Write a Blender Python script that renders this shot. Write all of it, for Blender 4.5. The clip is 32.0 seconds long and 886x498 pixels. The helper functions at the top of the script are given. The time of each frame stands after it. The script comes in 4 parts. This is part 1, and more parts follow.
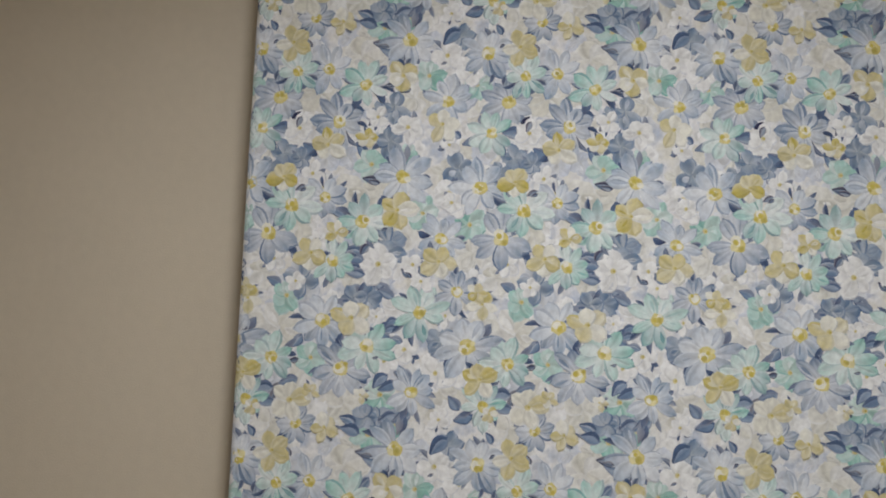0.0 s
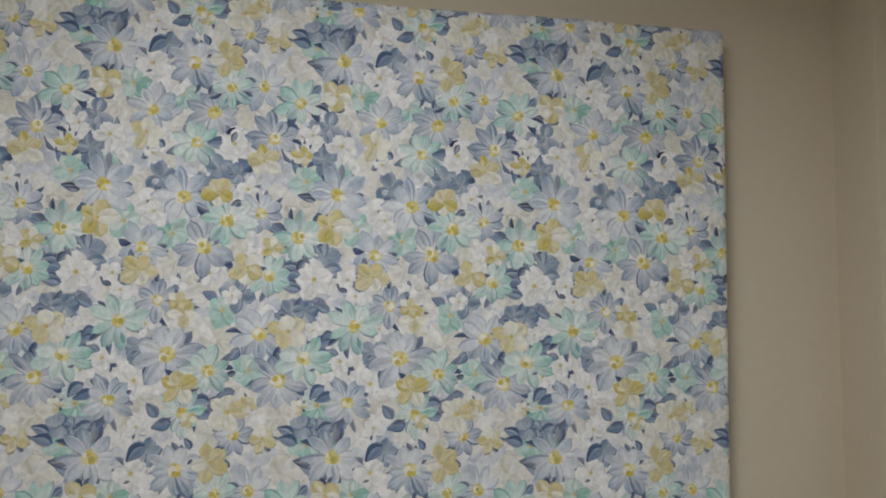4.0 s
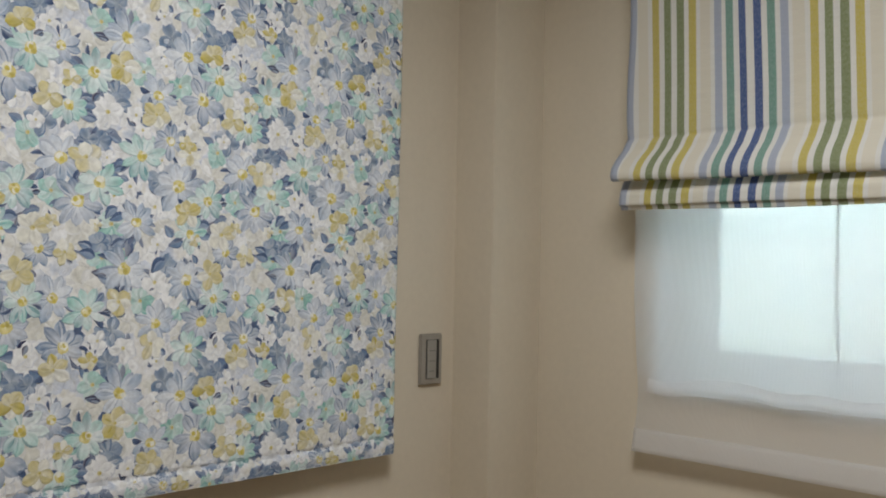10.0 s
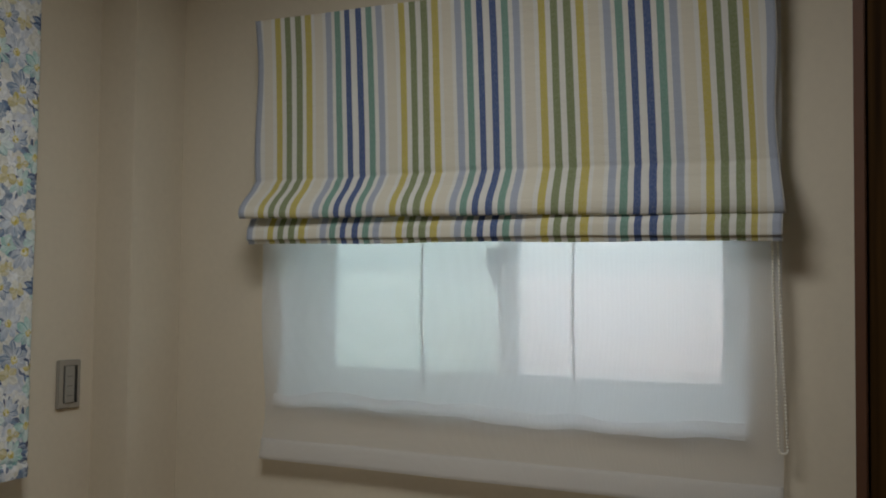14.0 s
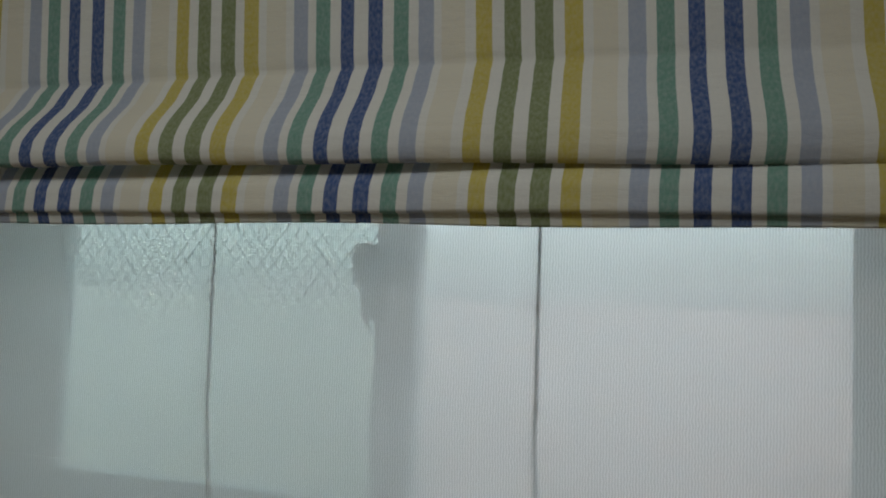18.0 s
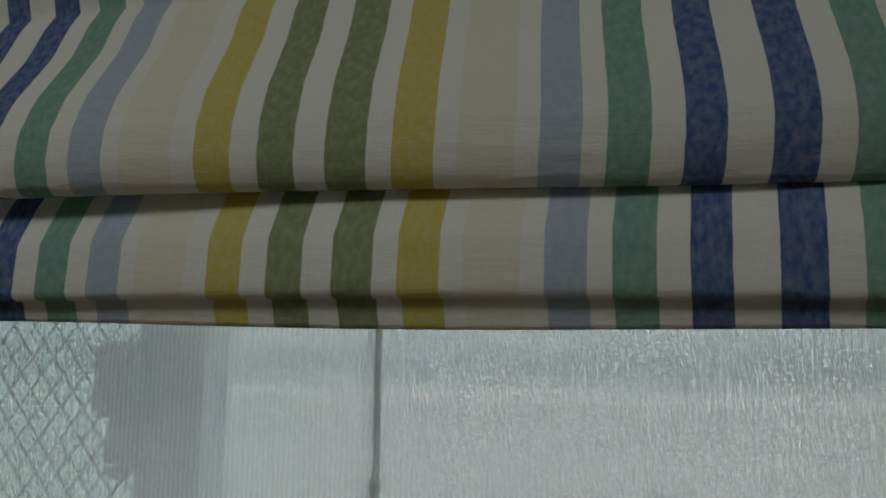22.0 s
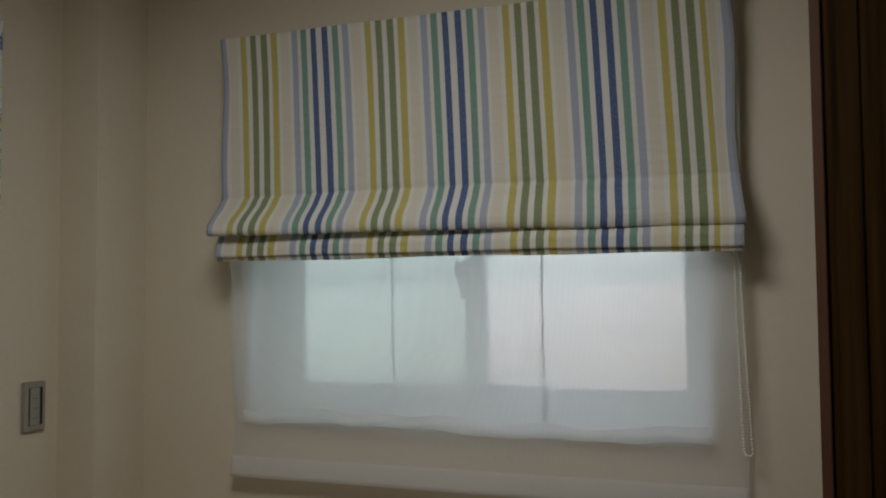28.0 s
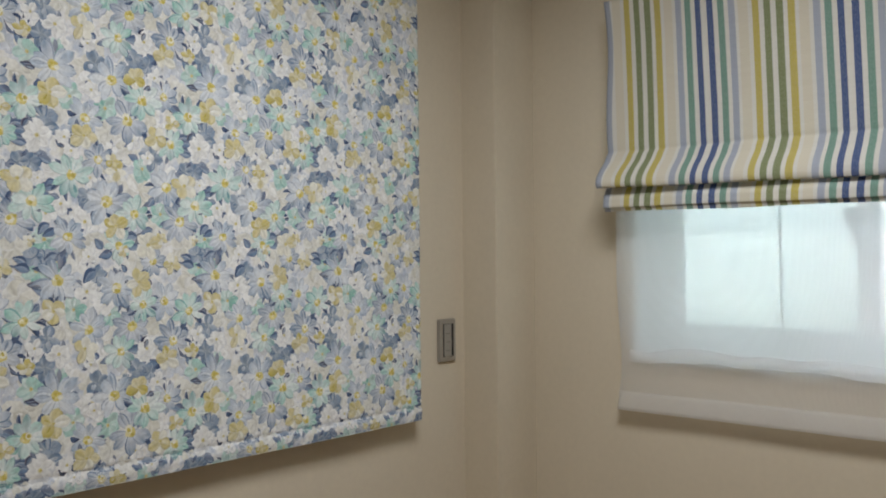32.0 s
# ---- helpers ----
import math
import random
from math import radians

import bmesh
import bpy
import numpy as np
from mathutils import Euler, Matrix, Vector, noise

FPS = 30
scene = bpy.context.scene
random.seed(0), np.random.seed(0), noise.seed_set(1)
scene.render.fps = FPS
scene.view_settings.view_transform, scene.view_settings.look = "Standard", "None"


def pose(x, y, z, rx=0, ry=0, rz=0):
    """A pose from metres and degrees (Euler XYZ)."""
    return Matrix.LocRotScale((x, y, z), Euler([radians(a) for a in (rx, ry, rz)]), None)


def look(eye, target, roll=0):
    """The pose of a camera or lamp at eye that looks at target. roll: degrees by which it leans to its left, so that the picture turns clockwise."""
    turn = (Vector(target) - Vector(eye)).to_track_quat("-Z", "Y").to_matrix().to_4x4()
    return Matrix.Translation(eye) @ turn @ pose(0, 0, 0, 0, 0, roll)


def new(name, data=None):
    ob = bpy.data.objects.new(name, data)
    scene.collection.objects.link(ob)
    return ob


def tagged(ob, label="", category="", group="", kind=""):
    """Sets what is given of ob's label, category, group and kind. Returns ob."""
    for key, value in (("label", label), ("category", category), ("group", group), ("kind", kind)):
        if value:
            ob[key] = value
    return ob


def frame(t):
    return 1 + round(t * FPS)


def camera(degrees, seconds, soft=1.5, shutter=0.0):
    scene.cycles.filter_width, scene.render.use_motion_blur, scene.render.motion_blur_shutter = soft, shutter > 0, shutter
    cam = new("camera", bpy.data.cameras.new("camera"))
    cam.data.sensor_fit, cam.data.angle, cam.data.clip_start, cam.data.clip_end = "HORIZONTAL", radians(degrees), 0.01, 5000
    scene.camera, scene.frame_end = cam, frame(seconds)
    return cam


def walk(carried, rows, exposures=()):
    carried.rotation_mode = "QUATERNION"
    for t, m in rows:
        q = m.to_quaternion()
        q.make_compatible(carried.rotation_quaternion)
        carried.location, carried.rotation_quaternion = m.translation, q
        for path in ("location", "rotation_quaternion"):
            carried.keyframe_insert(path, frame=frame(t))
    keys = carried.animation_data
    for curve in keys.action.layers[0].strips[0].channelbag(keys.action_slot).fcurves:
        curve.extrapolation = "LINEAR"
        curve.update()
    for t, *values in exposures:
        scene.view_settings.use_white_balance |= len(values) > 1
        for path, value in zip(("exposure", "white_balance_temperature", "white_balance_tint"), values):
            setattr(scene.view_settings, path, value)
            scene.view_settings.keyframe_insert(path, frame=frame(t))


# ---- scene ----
cam = camera(50.6, 32.0, soft=1.9)
# seconds, eye, then pitch, lean and heading in degrees
PATH = [
    (0.0, 1.439, -1.291, 1.519, 7.47, 1.88, 92.33),
    (0.5, 1.441, -1.266, 1.529, 7.77, 2.11, 91.49),
    (1.0, 1.446, -1.241, 1.539, 7.87, 1.12, 90.13),
    (1.5, 1.457, -1.216, 1.536, 8.65, 1.25, 88.61),
    (2.0, 1.469, -1.192, 1.566, 7.87, 0.74, 87.02),
    (2.5, 1.477, -1.175, 1.563, 8.17, 0.55, 85.31),
    (3.0, 1.491, -1.146, 1.556, 8.45, 0.41, 83.77),
    (3.5, 1.502, -1.138, 1.561, 8.09, 0.85, 81.72),
    (5.5, 1.508, -1.115, 1.550, 2.43, 1.71, 79.27),
    (6.0, 1.501, -1.169, 1.491, 2.63, 2.80, 77.95),
    (6.5, 1.471, -1.305, 1.497, 1.31, 0.89, 72.68),
    (7.0, 1.488, -1.442, 1.450, 0.71, 1.03, 67.75),
    (7.5, 1.558, -1.578, 1.465, -1.00, 1.46, 65.48),
    (8.0, 1.554, -1.715, 1.459, -0.81, 1.05, 59.02),
    (8.5, 1.539, -1.809, 1.441, -0.18, 1.48, 53.96),
    (9.0, 1.548, -1.834, 1.438, 0.02, 1.27, 50.21),
    (9.5, 1.574, -1.828, 1.439, 0.34, 1.50, 47.75),
    (10.0, 1.592, -1.824, 1.427, 0.88, 1.18, 44.81),
    (10.5, 1.625, -1.818, 1.425, 1.32, 1.25, 42.15),
    (11.0, 1.654, -1.819, 1.422, 1.85, 0.83, 39.23),
    (11.5, 1.678, -1.817, 1.424, 2.19, 1.04, 36.69),
    (12.0, 1.694, -1.824, 1.427, 2.25, 0.98, 34.23),
    (12.5, 1.715, -1.871, 1.427, 2.45, 0.20, 31.53),
    (13.0, 1.768, -1.926, 1.442, 2.23, 0.38, 29.02),
    (13.5, 1.853, -1.966, 1.440, 2.42, 0.82, 27.41),
    (14.0, 1.854, -1.963, 1.443, 2.52, 0.67, 25.78),
    (14.5, 1.794, -1.908, 1.446, 2.89, 1.00, 24.58),
    (16.5, 1.642, -1.405, 1.439, 4.46, 1.44, 23.74),
    (17.0, 1.537, -1.231, 1.455, 4.13, 1.37, 23.01),
    (17.5, 1.476, -1.075, 1.450, 3.92, 0.36, 21.68),
    (18.0, 1.457, -0.901, 1.466, 3.98, 2.05, 20.41),
    (18.5, 1.446, -0.788, 1.471, 4.22, 2.63, 20.16),
    (19.0, 1.404, -0.727, 1.481, 4.84, 2.30, 19.54),
    (19.5, 1.356, -0.668, 1.484, 5.69, 1.18, 17.94),
    (20.0, 1.357, -0.574, 1.494, 6.04, 0.34, 17.05),
    (20.5, 1.380, -0.489, 1.507, 6.14, -0.38, 17.02),
    (21.0, 1.395, -0.449, 1.518, 6.24, -0.57, 17.89),
    (21.5, 1.399, -0.444, 1.530, 6.70, 0.38, 18.45),
    (22.0, 1.401, -0.447, 1.532, 7.06, 0.79, 18.33),
    (22.5, 1.404, -0.455, 1.530, 7.55, 0.31, 18.50),
    (23.0, 1.407, -0.472, 1.530, 7.69, 0.51, 18.59),
    (23.5, 1.406, -0.516, 1.526, 8.17, 0.48, 17.75),
    (24.0, 1.417, -0.605, 1.512, 8.82, -0.05, 17.33),
    (24.5, 1.462, -0.708, 1.509, 8.64, -0.29, 16.48),
    (25.0, 1.569, -0.844, 1.497, 8.03, 1.03, 17.64),
    (25.5, 1.612, -1.048, 1.467, 7.76, 0.91, 19.29),
    (27.5, 1.748, -1.905, 1.435, 4.47, 0.08, 20.27),
    (28.0, 1.811, -2.021, 1.450, 3.17, -0.43, 22.24),
    (28.5, 1.818, -2.127, 1.438, 2.76, -0.02, 24.68),
    (29.0, 1.789, -2.248, 1.428, 2.34, -0.89, 24.72),
    (29.5, 1.841, -2.280, 1.432, 1.84, -0.76, 27.53),
    (30.0, 1.888, -2.289, 1.433, 1.55, -0.17, 32.30),
    (30.5, 1.890, -2.297, 1.429, 1.24, -1.00, 36.22),
    (31.0, 1.895, -2.296, 1.420, 1.27, -0.84, 38.22),
    (31.5, 1.866, -2.285, 1.427, 0.97, 0.19, 39.98),
    (32.0, 1.761, -2.230, 1.458, -0.03, -0.63, 41.89),
]
# seconds, stops, white balance
EXPOSURES = [(0.0, 3.30, 6500, 12), (3.5, 3.14, 6500, 10), (6.0, 3.21, 6500, 9), (9.0, 3.42, 6500, 11), (11.0, 3.20, 6500, 10),
             (13.0, 2.79, 6500, 9), (14.5, 2.59, 6500, 8), (17.0, 2.32, 6480, 7), (19.0, 1.92, 6450, 2.5), (21.0, 1.74, 6450, 0.5),
             (23.5, 1.90, 6450, 0.5), (25.5, 2.12, 6550, 7), (28.0, 2.47, 6650, 8), (29.5, 2.77, 6600, 8), (30.5, 3.05, 6520, 10), (32.0, 3.36, 6500, 10)]
walk(cam, [(t, pose(x, y, z, 90 + pitch, 0, yaw) @ pose(0, 0, 0, 0, 0, lean)) for t, x, y, z, pitch, lean, yaw in PATH], EXPOSURES)

# ---- daylight outside and the ceiling lamp ----
world = bpy.data.worlds.new("sky")
scene.world = world
world.use_nodes = True
wn = world.node_tree
sky = wn.nodes.new("ShaderNodeTexSky")
sky.sky_type, sky.sun_disc = "NISHITA", False
sky.sun_elevation, sky.sun_rotation = radians(61), radians(143)
sky.dust_density, sky.ozone_density = 4.0, 0.8
haze = wn.nodes.new("ShaderNodeHueSaturation")   # thin cloud whitens the sky
haze.inputs["Saturation"].default_value = 0.5
wn.links.new(sky.outputs[0], haze.inputs["Color"])
wn.links.new(haze.outputs[0], wn.nodes["Background"].inputs["Color"])
wn.nodes["Background"].inputs["Strength"].default_value = 0.15
sun = new("sun", bpy.data.lights.new("sun", "SUN"))
sun.data.energy, sun.data.angle, sun.data.color = 1.15, radians(30), (1.0, 0.97, 0.93)
sun.matrix_world = look((3, -4, 9), (0, 0, 0))
lamp = new("ceiling_lamp_light", bpy.data.lights.new("ceiling_lamp_light", "AREA"))
lamp.data.shape, lamp.data.size = "DISK", 0.60
lamp.data.energy, lamp.data.color = 1.90, (0.985, 0.99, 1.0)
lamp.matrix_world = look((1.12, -1.15, 2.36), (1.12, -1.15, 0))

# ---- small builders ----
def mat(name, base, rough=0.6, metallic=0.0, var=0.06, scale=30.0, bump=0.0, bump_scale=200.0, spec=0.5):
    """Principled material with variation at two scales and a fine relief."""
    m = bpy.data.materials.new(name)
    m.use_nodes = True
    nt = m.node_tree
    b = nt.nodes["Principled BSDF"]
    b.inputs["Roughness"].default_value = rough
    b.inputs["Metallic"].default_value = metallic
    b.inputs["Specular IOR Level"].default_value = spec
    tc = nt.nodes.new("ShaderNodeTexCoord")
    n1, n2 = nt.nodes.new("ShaderNodeTexNoise"), nt.nodes.new("ShaderNodeTexNoise")
    n1.inputs["Scale"].default_value, n2.inputs["Scale"].default_value = scale, scale / 14
    n1.inputs["Detail"].default_value = 6
    for n in (n1, n2):
        nt.links.new(tc.outputs["Object"], n.inputs["Vector"])
    add = nt.nodes.new("ShaderNodeMath")
    add.operation = "ADD"
    nt.links.new(n1.outputs["Fac"], add.inputs[0])
    nt.links.new(n2.outputs["Fac"], add.inputs[1])
    ramp = nt.nodes.new("ShaderNodeMapRange")
    ramp.inputs["From Min"].default_value, ramp.inputs["From Max"].default_value = 0.6, 1.4
    ramp.inputs["To Min"].default_value, ramp.inputs["To Max"].default_value = 1 - var, 1 + var
    nt.links.new(add.outputs[0], ramp.inputs["Value"])
    mix = nt.nodes.new("ShaderNodeVectorMath")
    mix.operation = "SCALE"
    mix.inputs[0].default_value = base
    nt.links.new(ramp.outputs["Result"], mix.inputs["Scale"])
    nt.links.new(mix.outputs["Vector"], b.inputs["Base Color"])
    if bump:
        n3, bp = nt.nodes.new("ShaderNodeTexNoise"), nt.nodes.new("ShaderNodeBump")
        n3.inputs["Scale"].default_value, n3.inputs["Detail"].default_value = bump_scale, 4
        nt.links.new(tc.outputs["Object"], n3.inputs["Vector"])
        bp.inputs["Strength"].default_value, bp.inputs["Distance"].default_value = bump, 0.002
        nt.links.new(n3.outputs["Fac"], bp.inputs["Height"])
        nt.links.new(bp.outputs["Normal"], b.inputs["Normal"])
    return m


def part(name, bm, material, parent=None, label="", smooth=False):
    me = bpy.data.meshes.new(name)
    bm.to_mesh(me)
    bm.free()
    if smooth:
        me.polygons.foreach_set("use_smooth", [True] * len(me.polygons))
    me.materials.append(material)
    ob = new(name, me)
    if parent:
        ob.parent = parent
    if label:
        ob["label"] = label
    return ob


def box(bm, x0, x1, y0, y1, z0, z1, bevel=0.0):
    c = bmesh.ops.create_cube(bm, size=1)
    for v in c["verts"]:
        v.co = Vector(((x0 + x1) / 2 + v.co.x * (x1 - x0), (y0 + y1) / 2 + v.co.y * (y1 - y0), (z0 + z1) / 2 + v.co.z * (z1 - z0)))
    if bevel:
        edges = list({e for v in c["verts"] for e in v.link_edges})
        bmesh.ops.bevel(bm, geom=edges, offset=bevel, segments=2, affect="EDGES")
    return bm


def slab(name, dims, material, parent=None, bevel=0.0, label=""):
    return part(name, box(bmesh.new(), *dims, bevel), material, parent, label)


def sheet(name, f, us, vs, material, parent=None, label="", thick=0.0, uv=None):
    """A smooth sheet of cloth f(u, v) with a UV map in metres; thick gives it two sides."""
    nu, nv = len(us), len(vs)
    co = [f(u, v) for v in vs for u in us]
    faces = [(j * nu + i, j * nu + i + 1, (j + 1) * nu + i + 1, (j + 1) * nu + i) for j in range(nv - 1) for i in range(nu - 1)]
    me = bpy.data.meshes.new(name)
    me.from_pydata(co, [], faces)
    layer = me.uv_layers.new(name="cloth")
    at = [((uv(u) if uv else u), v) for v in vs for u in us]
    flat = np.array([at[i] for face in faces for i in face], dtype=np.float32).ravel()
    layer.data.foreach_set("uv", flat)
    me.polygons.foreach_set("use_smooth", [True] * len(me.polygons))
    me.materials.append(material)
    ob = new(name, me)
    if parent:
        ob.parent = parent
    if label:
        ob["label"] = label
    if thick:
        s = ob.modifiers.new("thickness", "SOLIDIFY")
        s.thickness, s.offset = thick, 0
    return ob


def thing(name, label, category, at=(0, 0, 0), group=""):
    e = new(name)
    e.empty_display_size = 0.05
    e.location = at
    return tagged(e, label, category, group)


def lerp(x, xs, ys):
    return float(np.interp(x, xs, ys))


def smooth_lerp(x, xs, ys):
    """Piecewise curve with eased steps between its nodes."""
    i = max(0, min(len(xs) - 2, int(np.searchsorted(xs, x)) - 1))
    k = max(0.0, min(1.0, (x - xs[i]) / (xs[i + 1] - xs[i])))
    return ys[i] + (ys[i + 1] - ys[i]) * k * k * (3 - 2 * k)


# ---- materials ----
WALLPAPER = mat("wallpaper", (0.650, 0.582, 0.462), 0.85, var=0.035, scale=60, bump=0.25, bump_scale=420, spec=0.25)
CEILING = mat("ceiling_paper", (0.78, 0.74, 0.67), 0.9, var=0.03)
FLOORING = mat("floor_wood", (0.52, 0.39, 0.25), 0.45, var=0.2, scale=18, bump=0.1)
WHITE_PAINT = mat("white_casing", (0.84, 0.84, 0.84), 0.5, var=0.03, scale=40)
SASH = mat("sash_vinyl", (0.88, 0.91, 0.90), 0.45, var=0.03, scale=40)
LATCH = mat("latch_grey", (0.72, 0.75, 0.74), 0.45, var=0.05)
WIRE = mat("glass_wire", (0.26, 0.28, 0.28), 0.5, 0.3)
SILVER = mat("plate_silver", (0.38, 0.355, 0.31), 0.42, 0.35, var=0.05, scale=90)
SWITCH_KEY = mat("switch_key", (0.33, 0.315, 0.28), 0.5, 0.1, var=0.04)
LATCH_DARK = mat("mark_dark", (0.19, 0.18, 0.16), 0.6)
GAP_BLACK = mat("gap_black", (0.02, 0.02, 0.02), 0.6)
BEAD = mat("bead_plastic", (0.80, 0.78, 0.70), 0.35)
RAIL = mat("rail_white", (0.7, 0.7, 0.68), 0.5)
HOUSE = mat("house_wall_pink", (0.76, 0.62, 0.61), 0.85, var=0.05, scale=12, bump=0.4, bump_scale=90)
FENCE = mat("block_wall_grey", (0.60, 0.62, 0.57), 0.85, var=0.12, scale=20, bump=0.4, bump_scale=90)
EARTH = mat("earth", (0.16, 0.14, 0.11), 0.95, var=0.2, scale=8)
CORD = mat("cord_white", (0.36, 0.38, 0.37), 0.8)


def wood_dark():
    m = mat("dark_wood", (0.1, 0.04, 0.02), 0.55, var=0.1, scale=20, bump=0.08, spec=0.06)
    nt = m.node_tree
    b = nt.nodes["Principled BSDF"]
    tc, mp = nt.nodes.new("ShaderNodeTexCoord"), nt.nodes.new("ShaderNodeMapping")
    mp.inputs["Scale"].default_value = (60, 60, 1.6)
    no, cr = nt.nodes.new("ShaderNodeTexNoise"), nt.nodes.new("ShaderNodeValToRGB")
    no.inputs["Scale"].default_value, no.inputs["Detail"].default_value = 1.0, 7
    cr.color_ramp.elements[0].position, cr.color_ramp.elements[1].position = 0.3, 0.72
    cr.color_ramp.elements[0].color, cr.color_ramp.elements[1].color = (0.014, 0.0065, 0.0015, 1), (0.058, 0.029, 0.008, 1)
    nt.links.new(tc.outputs["Object"], mp.inputs["Vector"])
    nt.links.new(mp.outputs["Vector"], no.inputs["Vector"])
    nt.links.new(no.outputs["Fac"], cr.inputs["Fac"])
    nt.links.new(cr.outputs["Color"], b.inputs["Base Color"])
    return m


DARK_WOOD = wood_dark()
EDGE_WOOD = mat("edge_wood", (0.085, 0.036, 0.018), 0.5, var=0.15, scale=30)


def cloth_mix(nt, colour, translucent, weave=900.0, strength=0.25):
    """Diffuse woven cloth that lets some light through; colour is a socket."""
    b = nt.nodes["Principled BSDF"]
    b.inputs["Roughness"].default_value = 0.9
    b.inputs["Specular IOR Level"].default_value = 0.15
    nt.links.new(colour, b.inputs["Base Color"])
    tr, mx = nt.nodes.new("ShaderNodeBsdfTranslucent"), nt.nodes.new("ShaderNodeMixShader")
    nt.links.new(colour, tr.inputs["Color"])
    mx.inputs["Fac"].default_value = translucent
    nt.links.new(b.outputs[0], mx.inputs[1])
    nt.links.new(tr.outputs[0], mx.inputs[2])
    nt.links.new(mx.outputs[0], nt.nodes["Material Output"].inputs["Surface"])
    uv = nt.nodes.new("ShaderNodeTexCoord")
    hs = []
    for s in ((weave, weave * 0.12, 1), (weave * 0.12, weave, 1)):
        mp, n = nt.nodes.new("ShaderNodeMapping"), nt.nodes.new("ShaderNodeTexNoise")
        mp.inputs["Scale"].default_value = s
        n.inputs["Scale"].default_value, n.inputs["Detail"].default_value = 1.0, 2
        nt.links.new(uv.outputs["UV"], mp.inputs["Vector"])
        nt.links.new(mp.outputs["Vector"], n.inputs["Vector"])
        hs.append(n.outputs["Fac"])
    ad, bp = nt.nodes.new("ShaderNodeMath"), nt.nodes.new("ShaderNodeBump")
    nt.links.new(hs[0], ad.inputs[0])
    nt.links.new(hs[1], ad.inputs[1])
    nt.links.new(ad.outputs[0], bp.inputs["Height"])
    bp.inputs["Strength"].default_value, bp.inputs["Distance"].default_value = strength, 0.001
    nt.links.new(bp.outputs["Normal"], b.inputs["Normal"])
    return uv, hs


STRIPE_PERIOD = 0.343
STRIPES = (("yellow", 0.000, 0.016), ("olive", 0.027, 0.043), ("olive", 0.0575, 0.074), ("yellow", 0.0855, 0.102),
           ("cream", 0.112, 0.135), ("lilac", 0.144, 0.160), ("green", 0.170, 0.186), ("navy", 0.197, 0.213),
           ("navy", 0.2285, 0.2445), ("green", 0.256, 0.272), ("lilac", 0.2835, 0.300), ("cream", 0.308, 0.332))
DYES = {"yellow": (0.58, 0.49, 0.13), "olive": (0.25, 0.29, 0.14), "cream": (0.74, 0.695, 0.58), "lilac": (0.42, 0.46, 0.55),
        "green": (0.20, 0.36, 0.295), "navy": (0.07, 0.118, 0.28)}


